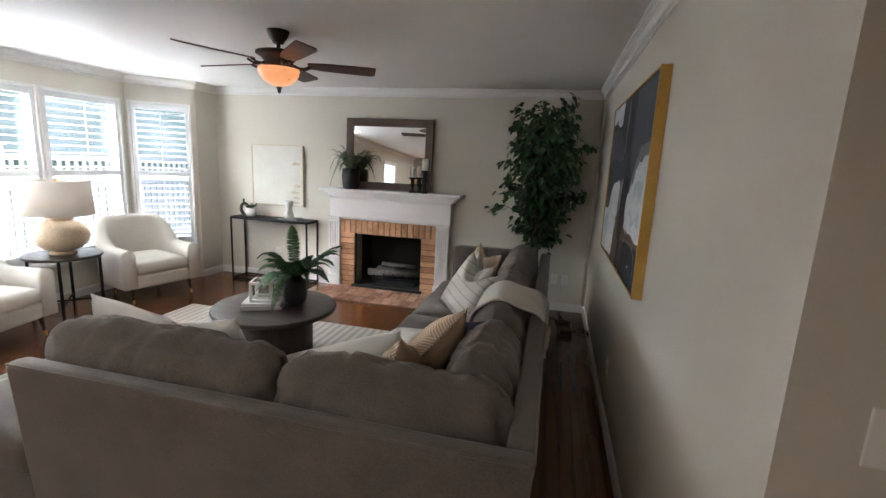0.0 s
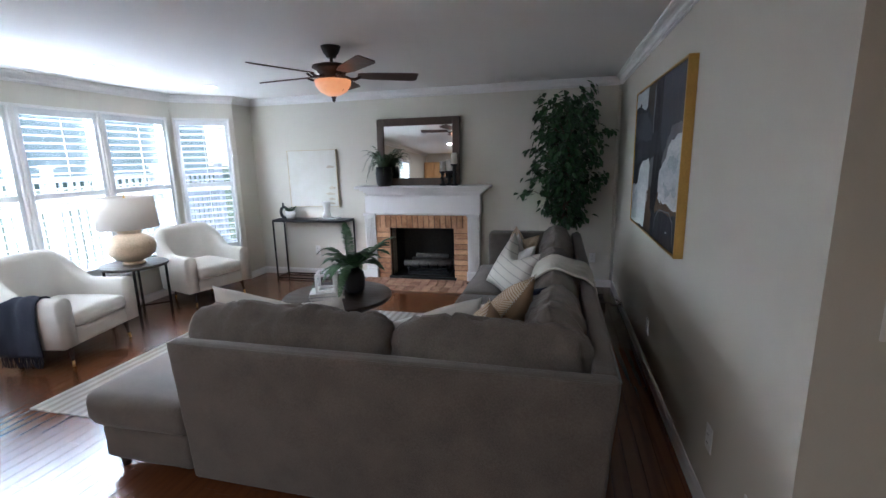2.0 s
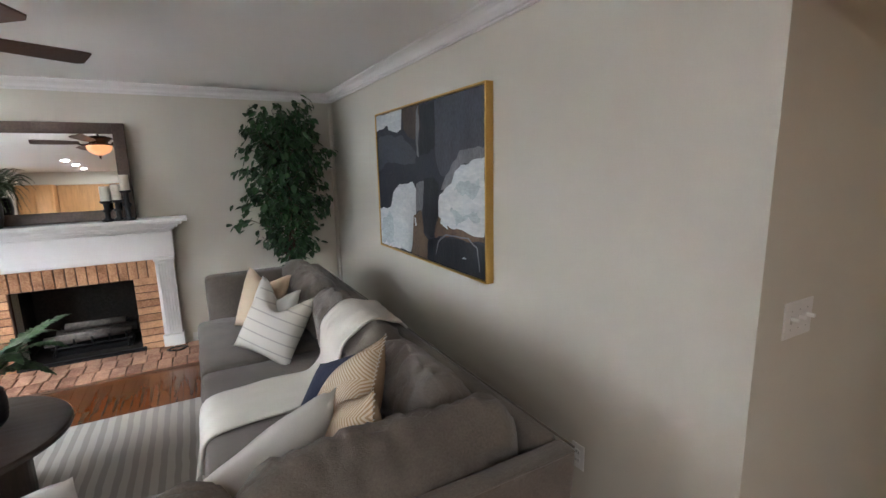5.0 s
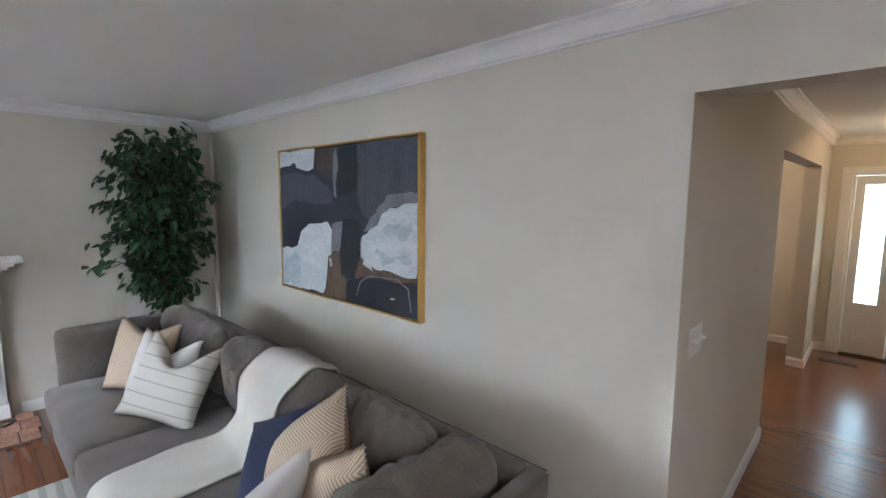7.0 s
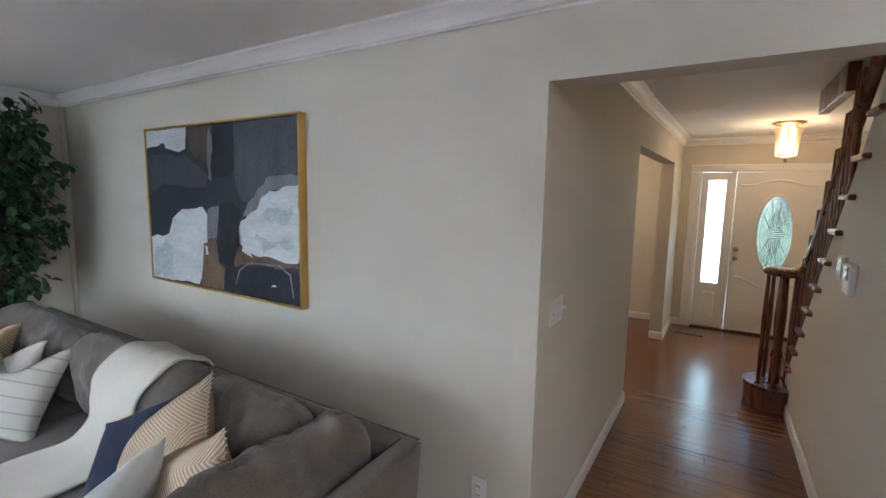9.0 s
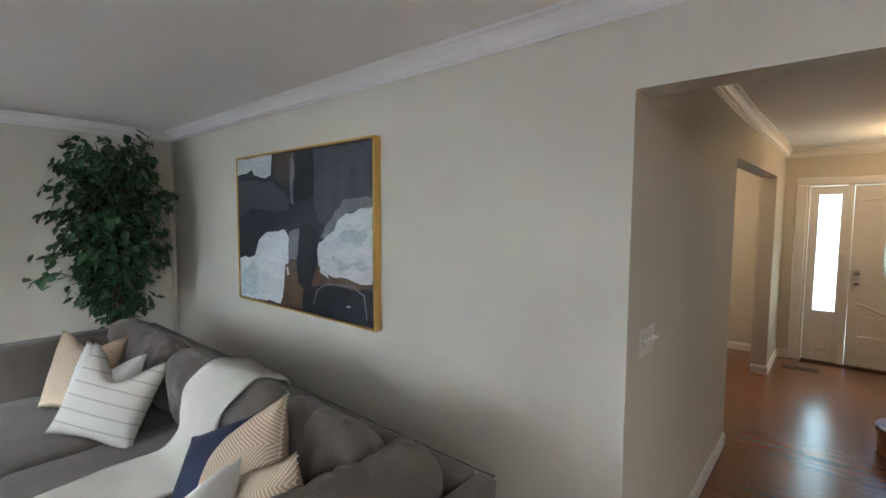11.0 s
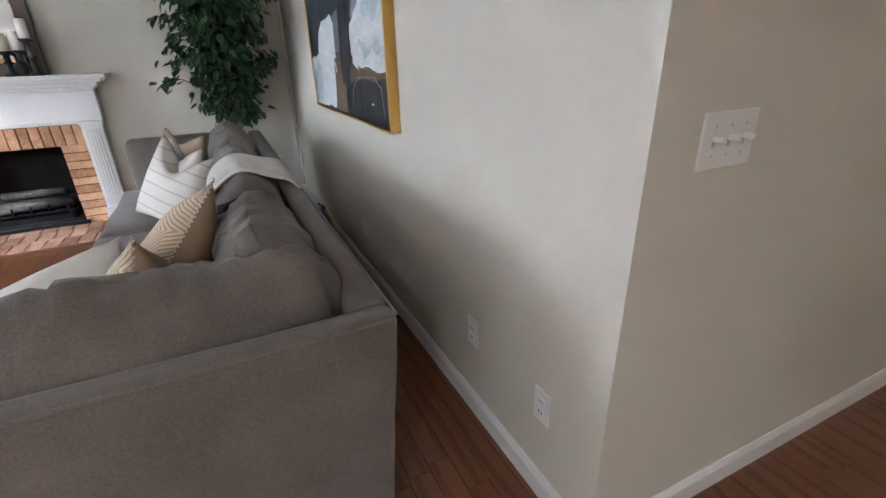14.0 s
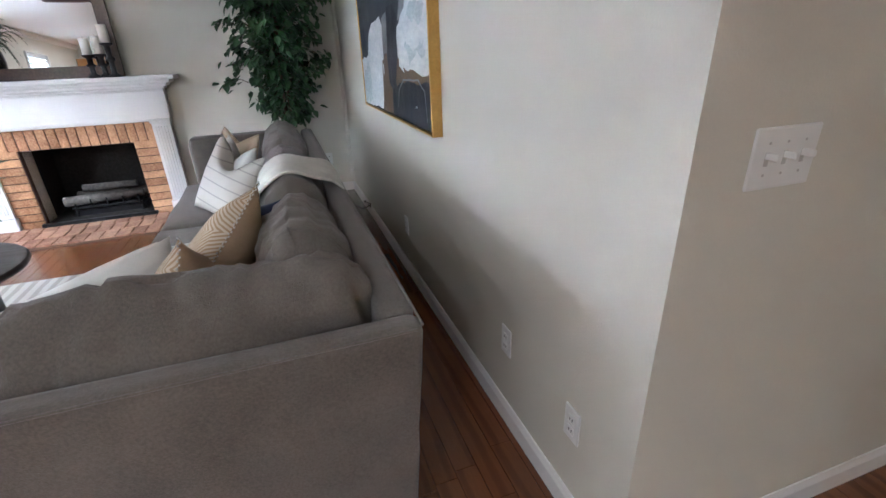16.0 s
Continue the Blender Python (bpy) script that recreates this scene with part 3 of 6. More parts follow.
# added area lamps, out of sight above each window, standing in for the sky
for (m, w, z0, z1), watts in zip(WINDOWS, (42, 39, 41, 46, 76, 45)):
    sk = new("sky_fill", bpy.data.lights.new("sky_fill", "AREA"))
    sk.data.shape, sk.data.size, sk.data.size_y = "RECTANGLE", w, 1.0
    sk.data.energy, sk.data.color = watts, (0.97, 0.97, 0.965)
    sk.matrix_world = m @ look((w / 2, -1.55, z1 + 0.80), (w / 2, 0.25, 1.1))

# ---- outdoors seen through the glass ----
structure("deck", slab(-8.4, -5.0, -3.0, 8.5, -0.38, -0.15), M_DECK, "grey timber deck outside the bay", "deck")
fence = thing("deck_railing", "white painted board fence topped with short square pickets", "railing", pose(-7.6, 0, -0.15))
for y in (-2.8, -0.9, 1.0, 2.9, 4.8, 6.7, 8.4):
    pb = slab(-0.06, 0.06, y - 0.06, y + 0.06, 0, 1.72, 0.006, 1)
    box(pb, -0.085, 0.085, y - 0.085, y + 0.085, 1.72, 1.77, 0.01, 1)
    part("post", pb, M_FENCE, fence)
for z in (0.10, 1.10, 1.52):
    part("rail", slab(-0.03, 0.03, -2.8, 8.4, z, z + 0.08), M_FENCE, fence)
pk = finish("picket", slab(-0.018, 0.018, -0.022, 0.022, 1.18, 1.52), M_FENCE)
bd = finish("board", slab(-0.012, 0.012, -0.047, 0.047, 0.18, 1.10, 0.003, 1), M_FENCE)
for k in range(84):
    for nm, me in (("picket", pk), ("board", bd)):
        ob = new(nm, me)
        ob.parent = fence
        ob.matrix_local = Matrix.Translation((0, -2.75 + k * 0.133, 0))


def leafy(name, label, m, h, rx, ry, n, size, mat_leaf, seed, trunk=True, category="tree"):
    """A tree or shrub: tapered trunk, forking limbs, and a crown of many small leaves gathered on them."""
    rng = random.Random(seed)
    t = thing(name, label, category, m)
    tb = mesh()
    if trunk:
        rod(tb, (0, 0, 0), (0.03 * h, 0, h * 0.45), 0.035 * h, 0.02 * h)
        for k in range(6):
            a = k * 1.05
            rod(tb, (0.03 * h, 0, h * (0.32 + 0.03 * k)), (rx * 0.6 * math.cos(a), ry * 0.6 * math.sin(a), h * (0.6 + 0.05 * k)), 0.016 * h, 0.005 * h, 6)
        part("trunk", tb, M_BARK, t, "brown tapered trunk")
    else:
        tb.free()
    verts, faces = [], []
    for k in range(n):
        a, u, rad = rng.uniform(0, 2 * math.pi), rng.uniform(-1, 1), rng.random() ** 0.4
        lump = 0.75 + 0.35 * noise.noise(Vector((math.cos(a) * 1.6 + seed, math.sin(a) * 1.6, u * 1.8)))
        s = math.sqrt(1 - u * u)
        c = Vector((rx * s * math.cos(a) * rad * lump, ry * s * math.sin(a) * rad * lump, h * (0.62 if trunk else 0.5) + u * h * (0.38 if trunk else 0.5) * rad * lump))
        q = Euler((rng.uniform(-1, 1), rng.uniform(-1, 1), rng.uniform(0, 6.28))).to_matrix()
        b = len(verts)
        for p in ((-size, 0, 0), (0, -size * 0.45, 0), (size, 0, 0.1 * size), (0, size * 0.45, 0)):
            verts.append(c + q @ Vector(p))
        faces.append((b, b + 1, b + 2, b + 3))
    me = bpy.data.meshes.new("crown")
    me.from_pydata([tuple(v) for v in verts], [], faces)
    me.materials.append(mat_leaf)
    ob = new("crown", me)
    ob.parent = t
    tagged(ob, "green leafy crown")
    return t


# added sheet far behind the fence, glowing so the view looks hazy
structure("backdrop", slab(-62.0, -61.8, -60, 70, -0.5, 24), M_WOODS_GLOW, "glowing backdrop sheet coloured like hazy grey-green woods", "woods")
for k, (y, s) in enumerate(((-5.6, 4.6), (-2.2, 4.0), (3.4, 4.8))):
    leafy("tree", "green broadleaf tree in the front yard", pose(15.5 + 1.3 * (k % 2), y, -0.4), s, 1.7, 1.7, 3000, 0.13, M_BUSH, 31 + k)
structure("front_walk", slab(XF + 0.25, 12, -0.9, 0.5, -0.395, -0.30), M_SIDING, "pale concrete front walk", "path")
for k, y in enumerate((-2.0, 1.9, -0.4)):
    leafy("shrub", "rounded green shrub by the front door", pose(8.2 if k < 2 else 10.6, y, -0.4), 1.2, 0.8, 0.8, 900, 0.07, M_BUSH, 51 + k, False, "shrub")

# ---- front door ----
door = new("door_1")
door.matrix_world = pose(XF, 0, 0)
tagged(door, "closed white panelled front door with oval leaded glass", "door", "", "structure")
cas = mesh()
for a in ((0.56, 0.66), (-0.86, -0.76)):
    box(cas, -0.02, 0.02, a[0], a[1], 0, 2.03, 0.005, 1)
box(cas, -0.02, 0.02, -0.86, 0.66, 2.03, 2.11, 0.005, 1)
for a in ((0.16, 0.215), (0.535, 0.60), (-0.80, -0.735)):
    box(cas, -0.005, 0.09, a[0], a[1], 0, 2.06)
box(cas, -0.005, 0.09, -0.735, 0.535, 2.02, 2.06)
part("door_frame", cas, M_TRIM, door, "white door casing")
part("threshold", slab(-0.03, 0.12, -0.735, 0.535, 0.0, 0.02), M_DARKWOOD, door, "dark wooden threshold")


def ring(bm, cy, cz, ry, rz, w, x0, x1, n=40):
    """An oval moulding in the plane of the door."""
    rows = []
    for i in range(n):
        a = 2 * math.pi * i / n
        c, s = math.cos(a), math.sin(a)
        rows.append([bm.verts.new((x, cy + (ry + o) * c, cz + (rz + o) * s)) for x, o in ((x1, 0), (x0, 0), (x0 - 0.004, w / 2), (x0, w), (x1, w))])
    for i in range(n):
        a, b = rows[i], rows[(i + 1) % n]
        for k in range(4):
            bm.faces.new((a[k], b[k], b[k + 1], a[k + 1]))
    return bm


def oval_slab(y0, y1, z0, z1, cy, cz, ry, rz, x0, x1, n=48):
    """A door leaf with an oval hole through it."""
    bm = mesh()
    rim, out = [], []
    turns = [2 * math.pi * i / n for i in range(n)] + [math.atan2(z - cz, y - cy) % (2 * math.pi) for y in (y0, y1) for z in (z0, z1)]
    n = len(turns)
    for a in sorted(turns):
        c, s = math.cos(a), math.sin(a)
        k = min((y1 - cy) / c if c > 1e-6 else 9, (y0 - cy) / c if c < -1e-6 else 9, (z1 - cz) / s if s > 1e-6 else 9, (z0 - cz) / s if s < -1e-6 else 9)
        rim.append([bm.verts.new((x, cy + ry * c, cz + rz * s)) for x in (x0, x1)])
        out.append([bm.verts.new((x, cy + k * c, cz + k * s)) for x in (x0, x1)])
    for i in range(n):
        j = (i + 1) % n
        bm.faces.new((rim[i][0], rim[j][0], out[j][0], out[i][0]))
        bm.faces.new((rim[i][1], out[i][1], out[j][1], rim[j][1]))
        bm.faces.new((rim[i][0], rim[i][1], rim[j][1], rim[j][0]))
        bm.faces.new((out[i][0], out[j][0], out[j][1], out[i][1]))
    return bm


OY, OZ, OA, OB = -0.275, 1.27, 0.175, 0.46
leaf = part("door_leaf", oval_slab(-0.73, 0.155, 0.022, 2.015, OY, OZ, OA, OB, 0.02, 0.062), M_TRIM, door, "white door leaf with raised panels")
part("oval_moulding", ring(mesh(), OY, OZ, OA - 0.004, OB - 0.004, 0.035, 0.012, 0.03), M_TRIM, leaf)
for z0, z1 in ((0.16, 0.36), (0.44, 0.62)):
    for y0, y1 in ((-0.62, -0.32), (-0.23, 0.06)):
        pm = mesh()
        for i in range(9):
            a, b = y0 + (y1 - y0) * i / 9, y0 + (y1 - y0) * (i + 1) / 9
            u = (i + 0.5) / 9
            box(pm, 0.010, 0.021, a, b, z0, z1 - 0.05 * math.sin(math.pi * u) * (1 if z0 > 0.4 else 0))
        part("raised_panel", pm, M_TRIM, leaf)


def moulding(y0, y1, height, n=28):
    """A raised bead across the door leaf that follows height(u)."""
    bm = mesh()
    rows = []
    for i in range(n + 1):
        u = i / n
        y, z = y0 + (y1 - y0) * u, height(u)
        rows.append([bm.verts.new((x, y, z + d)) for x, d in ((0.021, -0.020), (0.013, -0.012), (0.009, 0.0), (0.013, 0.008), (0.021, 0.012))])
    for a, b in zip(rows, rows[1:]):
        for k in range(4):
            bm.faces.new((a[k], b[k], b[k + 1], a[k + 1]))
    bm.faces.new(rows[0])
    bm.faces.new(rows[-1])
    return bm


part("panel_moulding", moulding(OY - 0.38, OY + 0.38, lambda u: 1.86 + 0.06 * max(0.0, math.cos((u - 0.5) * math.pi * 1.35)) ** 1.5), M_TRIM, leaf, "", True)
for e in (-1, 1):
    part("panel_moulding", moulding(OY + e * 0.05, OY + e * 0.36, lambda u: 0.66 + 0.05 * math.sin((u - 0.5) * math.pi)), M_TRIM, leaf, "", True)
pane = mesh()
prism(pane, [(OA * math.cos(k * math.pi / 20), OB * math.sin(k * math.pi / 20)) for k in range(40)], 0.036, 0.042, Matrix(((0, 0, 1, 0), (1, 0, 0, OY), (0, 1, 0, OZ), (0, 0, 0, 1))))
op = part("oval_pane", pane, M_ETCHED, leaf, "bevelled oval glass")
op.visible_shadow = False
came = mesh()
ring(came, OY, OZ, OA * 0.78, OB * 0.86, 0.005, 0.031, 0.036)
for k in range(10):
    a = k * math.pi / 5
    rod(came, (0.034, OY + 0.05 * math.cos(a), OZ + 0.10 * math.sin(a)), (0.034, OY + OA * math.cos(a), OZ + OB * math.sin(a)), 0.003, n=6)
for dz in (-0.05, -0.025, 0, 0.025, 0.05):
    rod(came, (0.034, OY - 0.115 + abs(dz) * 0.6, OZ + dz), (0.034, OY + 0.115 - abs(dz) * 0.6, OZ + dz), 0.004, n=6)
for dy in (-0.06, -0.04, -0.02, 0, 0.02, 0.04, 0.06):
    for s in (-1, 1):
        rod(came, (0.034, OY + dy, OZ + s * 0.06), (0.034, OY + dy, OZ + s * (0.31 - abs(dy) * 2.2)), 0.0036, n=6)
part("lead_came", came, M_NICKEL, leaf, "silvery lead came pattern")
for z in (1.06, 0.95):
    kb = mesh()
    lathe(kb, [(0, 0), (0.03, 0), (0.03, 0.01), (0.012, 0.015), (0.012, 0.035), (0.026, 0.045), (0.026, 0.062), (0, 0.07)], 16, m=pose(0.02, 0.10, z, 0, -90, 0))
    part("door_knob", kb, M_NICKEL, leaf, "satin nickel knob", True)
sl = mesh()
box(sl, 0.005, 0.07, 0.160, 0.217, 0.0, 2.015)
for a in ((0.217, 0.262), (0.455, 0.533)):
    box(sl, 0.02, 0.06, a[0], a[1], 0.02, 2.015)
for a in ((0.02, 0.60), (1.92, 2.015)):
    box(sl, 0.02, 0.06, 0.262, 0.455, a[0], a[1])
box(sl, 0.012, 0.022, 0.29, 0.43, 0.15, 0.48, 0.004, 1)
side = part("sidelight", sl, M_TRIM, door, "white sidelight panel")
sp = part("sidelight_pane", slab(0.036, 0.042, 0.262, 0.455, 0.60, 1.92), M_ETCHED, side, "bevelled sidelight glass")
sp.visible_shadow = False
cm = mesh()
for y in (0.285, 0.432):
    rod(cm, (0.033, y, 0.6), (0.033, y, 1.92), 0.003, n=6)
for z in (0.64, 0.70, 1.22, 1.26, 1.30, 1.82, 1.87):
    rod(cm, (0.033, 0.262, z), (0.033, 0.455, z), 0.003, n=6)
for k, y in enumerate((0.308, 0.333, 0.358, 0.383, 0.408)):
    drop = 0.05 * abs(k - 2)
    for z0, z1 in ((1.33, 1.62 - drop), (0.96 + drop, 1.19)):
        for q in range(5):
            a, b = z0 + (z1 - z0) * q / 5, z0 + (z1 - z0) * (q + 1) / 5
            rod(cm, (0.033, y + 0.004 * (-1) ** q, a), (0.033, y - 0.004 * (-1) ** q, b), 0.0042, n=6)
for e in (-1, 1):
    rod(cm, (0.033, 0.358, 1.62), (0.033, 0.358 + e * 0.095, 1.70), 0.003, n=6)
    rod(cm, (0.033, 0.358, 0.96), (0.033, 0.358 + e * 0.095, 0.88), 0.003, n=6)
part("lead_came", cm, M_NICKEL, side, "silvery lead came pattern")

# added greenish lamp above the door head, in place of daylight through its glass
dl = new("door_fill", bpy.data.lights.new("door_fill", "AREA"))
dl.data.shape, dl.data.size, dl.data.size_y = "RECTANGLE", 1.4, 0.5
dl.data.energy, dl.data.color = 9.5, (0.90, 1.0, 0.84)
dl.matrix_world = look((XF + 0.75, 0.05, 2.55), (XF - 0.6, 0.05, 0.6))
# added lamp behind the sidelight that whitens its pane and streaks the floor
sd = new("sidelight_fill", bpy.data.lights.new("sidelight_fill", "AREA"))
sd.data.shape, sd.data.size, sd.data.size_y = "RECTANGLE", 0.50, 1.6
sd.data.energy, sd.data.color = 1.0, (0.88, 1.0, 0.95)
sd.matrix_world = Matrix.Translation((XF + 0.5, 0.40, 1.25)) @ pose(0, 0, 0, 0, 90, 0) @ pose(0, 0, 0, 0, 0, 90)

# floor register by the door
reg = thing("floor_register", "brown metal floor register grille by the front door", "vent", pose(5.15, 0.52, 0))
part("frame", slab(-0.06, 0.06, -0.16, 0.16, 0.0, 0.006, 0.002, 1), M_BRONZE, reg)
for k in range(9):
    part("slat", slab(-0.045, 0.045, -0.14 + k * 0.032, -0.125 + k * 0.032, 0.006, 0.009), M_DARKSLOT, reg)

# hall pendant
hp = thing("hall_ceiling_light", "frosted bell glass ceiling light on a brass canopy, lit", "ceiling light", pose(4.45, -0.20, ZC))
part("canopy", lathe(mesh(), [(0, 0), (0.14, 0), (0.14, -0.012), (0.10, -0.03), (0.03, -0.045), (0, -0.045)], 32), M_BRASS, hp, "brass ceiling canopy", True)
bell = part("glass_bell", lathe(mesh(), [(0.128, -0.075), (0.120, -0.085), (0.105, -0.12), (0.097, -0.18), (0.090, -0.26), (0.085, -0.325), (0.05, -0.335), (0.0, -0.337)], 32), M_FROST, hp, "seeded frosted glass bell", True)
solid(bell, 0.004)
bell.visible_shadow = False
part("finial", lathe(mesh(), [(0, -0.338), (0.02, -0.342), (0.012, -0.36), (0.018, -0.375), (0, -0.395)], 16), M_BRASS, hp, "brass finial", True)
for s in (-1, 1):
    part("bulb", lathe(mesh(), [(0, -0.235), (0.022, -0.22), (0.028, -0.19), (0.016, -0.14), (0.014, -0.045)], 14, at=(0, 0.035 * s, 0)), glow("warm_bulb", (1.0, 0.62, 0.28), 1.2), hp, "warm glowing bulb", True)
pl = new("hall_lamp", bpy.data.lights.new("hall_lamp", "POINT"))
pl.data.energy, pl.data.color, pl.data.shadow_soft_size = 1.25, (1.0, 0.66, 0.36), 0.06
pl.matrix_world = pose(4.45, -0.20, 2.20)

# unseen downlight and warm lamp, added to brighten the dining room opening
dn = thing("recessed_light", "white recessed ceiling downlight, lit", "ceiling light", pose(4.4, 2.0, ZC), "recessed lights")
part("trim_ring", lathe(mesh(), [(0.055, -0.001), (0.058, -0.006), (0.078, -0.006), (0.082, 0.0)], 28), M_PLASTIC, dn, "", True)
part("lens", lathe(mesh(), [(0, -0.003), (0.055, -0.003), (0.055, 0)], 24), M_DOWNLIGHT, dn, "bright frosted lens")
dp = new("dining_fill", bpy.data.lights.new("dining_fill", "POINT"))
dp.data.energy, dp.data.color, dp.data.shadow_soft_size = 2.6, (1.0, 0.64, 0.35), 0.06
dp.matrix_world = pose(4.4, 2.0, ZC - 0.08)

# ---- stairs ----
stair = thing("staircase", "cherry wood staircase with turned balusters along the hall", "staircase", pose(0, 0, 0))
structure("wall_stair", prism(mesh(), [(XR + 0.14, 0), (3.45, 0), (3.45, 0.12), (1.35, ZC), (XR + 0.14, ZC)], -0.05, 0.05, Matrix(((1, 0, 0, 0), (0, 0, 1, YS - 0.05), (0, 1, 0, 0), (0, 0, 0, 1)))), M_WALL, "greige painted wall under the stairs", "wall")
structure("baseboard_stair", run([(3.45, YS), (XR + 0.14, YS)], [(-a, z) for a, z in BASE]), M_TRIM, "white baseboard under the stairs", "baseboard")
for i in range(1, 12):
    x, z = 3.64 - 0.18 * i, 0.19 * i
    part("riser", slab(x - 0.19, x - 0.005, -1.3, YS - 0.11, z - 0.19, z - 0.03), M_STAIRWOOD, stair)
    part("tread", slab(x - 0.20, x + 0.02, -1.3, YS + 0.035, z - 0.03, z, 0.012, 2), M_STAIRWOOD, stair, "glossy wooden tread")
    for dx in (-0.04, -0.13):
        bl = lathe(mesh(), [(0.017, 0), (0.017, 0.2), (0.022, 0.22), (0.013, 0.25), (0.019, 0.45), (0.012, 0.85), (0.0, 0.86)], 10, at=(x + dx, YS - 0.02, z))
        if i < 9:
            part("baluster", bl, M_STAIRWOOD, stair, "", True)
        else:
            bl.free()
sb = mesh()
lathe(sb, [(0, 0), (0.20, 0), (0.20, 0.15), (0.215, 0.16), (0.215, 0.19), (0, 0.19)], 28, at=(3.30, -0.17, 0))
box(sb, 3.28, 3.5, -1.3, -0.17, 0, 0.16)
part("starting_step", sb, M_STAIRWOOD, stair, "rounded starting step", False)
part("newel_post", lathe(mesh(), [(0.04, 0.19), (0.04, 0.40), (0.05, 0.42), (0.03, 0.48), (0.042, 0.75), (0.03, 1.08), (0, 1.08)], 16, at=(3.30, -0.17, 0)), M_STAIRWOOD, stair, "turned newel post", True)
for k in range(5):
    a = 0.6 + k * 1.2
    part("baluster", lathe(mesh(), [(0.017, 0.19), (0.017, 0.40), (0.022, 0.42), (0.013, 0.46), (0.02, 0.7), (0.013, 1.09), (0, 1.09)], 10, at=(3.30 + 0.11 * math.cos(a), -0.17 + 0.11 * math.sin(a), 0)), M_STAIRWOOD, stair, "", True)
part("volute_cap", lathe(mesh(), [(0, 1.08), (0.13, 1.08), (0.15, 1.10), (0.15, 1.12), (0.12, 1.14), (0, 1.145)], 28, at=(3.30, -0.17, 0)), M_STAIRWOOD, stair, "round volute handrail end", True)
hr = mesh()
tube(hr, [(3.20, -0.25, 1.11), (3.05, YS - 0.02, 1.20), (1.75, YS - 0.02, 2.42)], 0.032)
part("handrail", hr, M_STAIRWOOD, stair, "rounded sloping handrail", True)
structure("trim_landing", slab(2.2, 3.0, YS - 0.03, YS + 0.03, 2.28, ZC, 0.004, 1), M_STAIRWOOD, "brown wooden trim at the stair landing", "trim")

kp = thing("alarm_keypad", "small grey keypad with a white rim on the stair wall", "keypad", pose(1.87, YS, 1.335))
part("body", slab(-0.055, 0.055, 0.0, 0.020, -0.060, 0.060, 0.004), M_PLASTIC, kp, "white keypad rim")
part("screen", slab(-0.042, 0.045, 0.020, 0.024, -0.052, 0.052, 0.001, 1), M_NICKEL, kp, "grey keypad face")
th = thing("thermostat", "white box thermostat on the stair wall", "thermostat", pose(1.68, YS, 1.305))
part("body", slab(-0.06, 0.06, 0.0, 0.028, -0.075, 0.075, 0.006), M_PLASTIC, th)
part("cover", slab(-0.03, 0.05, 0.028, 0.033, -0.01, 0.06, 0.002, 1), M_NICKEL, th, "grey display")


# ---- electrical plates ----
def wall_plate(label, m, w=0.072, kind="outlet", gangs=1, category="outlet"):
    t = thing("light_switch" if kind == "switch" else "wall_outlet", label, category, m)
    part("plate", slab(-w / 2, w / 2, 0, 0.007, -0.059, 0.059, 0.004, 2), M_PLASTIC, t)
    if kind == "switch":
        for g in range(gangs):
            x = (g - (gangs - 1) / 2) * 0.046
            part("toggle_slot", slab(x - 0.0052, x + 0.0052, 0.0066, 0.0076, -0.013, 0.013), M_SLOT, t)
            part("toggle", slab(x - 0.0048, x + 0.0048, 0.004, 0.030, 0.0, 0.0125, 0.002, 1), M_PLASTIC, t, "white toggle")
            for z in (-0.03, 0.03):
                part("screw", lathe(mesh(), [(0, 0), (0.003, 0), (0.003, 0.001), (0, 0.001)], 8, m=pose(x, 0.0068, z, -90)), M_SLOT, t)
    else:
        for z in (-0.02, 0.02):
            part("socket", slab(-0.016, 0.016, 0.0068, 0.009, z - 0.014, z + 0.014, 0.003, 1), M_PLASTIC, t)
            for x in (-0.006, 0.006):
                part("slot", slab(x - 0.0015, x + 0.0015, 0.0088, 0.0095, z - 0.005, z + 0.005), M_DARKSLOT, t)
    return t


hall_dir = math.degrees(math.atan2(HALL_A[1] - 0.909, HALL_A[0] - XR - 0.14))
wall_plate("white three-gang toggle light switch plate on the hall corner", pose(0.755, 0.909 - 0.0136 * 0.075, 1.173, 0, 0, 180 + hall_dir), 0.165, "switch", 3, "light switch")
for y, z in ((1.150, 0.355), (1.575, 0.372), (2.99, 0.345)):
    wall_plate("white wall outlet low on the greige wall", pose(XR, y, z, 0, 0, 90))
for x, z in ((0.18, 0.365), (0.30, 0.365), (-3.40, 0.364)):
    wall_plate("white wall outlet low on the fireplace wall", pose(x, YN, z, 0, 0, 180))
wall_plate("white light switch in the dining room", pose(XF, 1.45, 1.15, 0, 0, 90), 0.072, "switch", 1, "light switch")

# ---- recessed ceiling lights ----
for x, y in ((-3.90, 1.67), (-3.93, 2.86), (-3.94, 4.10), (-2.9, -1.0), (-2.9, -1.9), (-2.9, -2.7), (-2.0, -1.9), (-1.2, -1.0), (-1.2, -2.7)):
    dl = thing("recessed_light", "white recessed ceiling downlight, lit", "ceiling light", pose(x, y, ZC), "recessed lights")
    part("trim_ring", lathe(mesh(), [(0.055, -0.001), (0.058, -0.006), (0.078, -0.006), (0.082, 0.0)], 28), M_PLASTIC, dl, "", True)
    part("lens", lathe(mesh(), [(0, -0.003), (0.055, -0.003), (0.055, 0)], 24), M_DOWNLIGHT, dl, "bright frosted lens")

# ---- fireplace ----
FX0, FX1, FZ = -2.275, -1.41, 0.70
fp = thing("fireplace", "white painted mantel round a red brick fireplace", "fireplace", pose(0, 0, 0))
sur = mesh()
yb = YN - 0.055
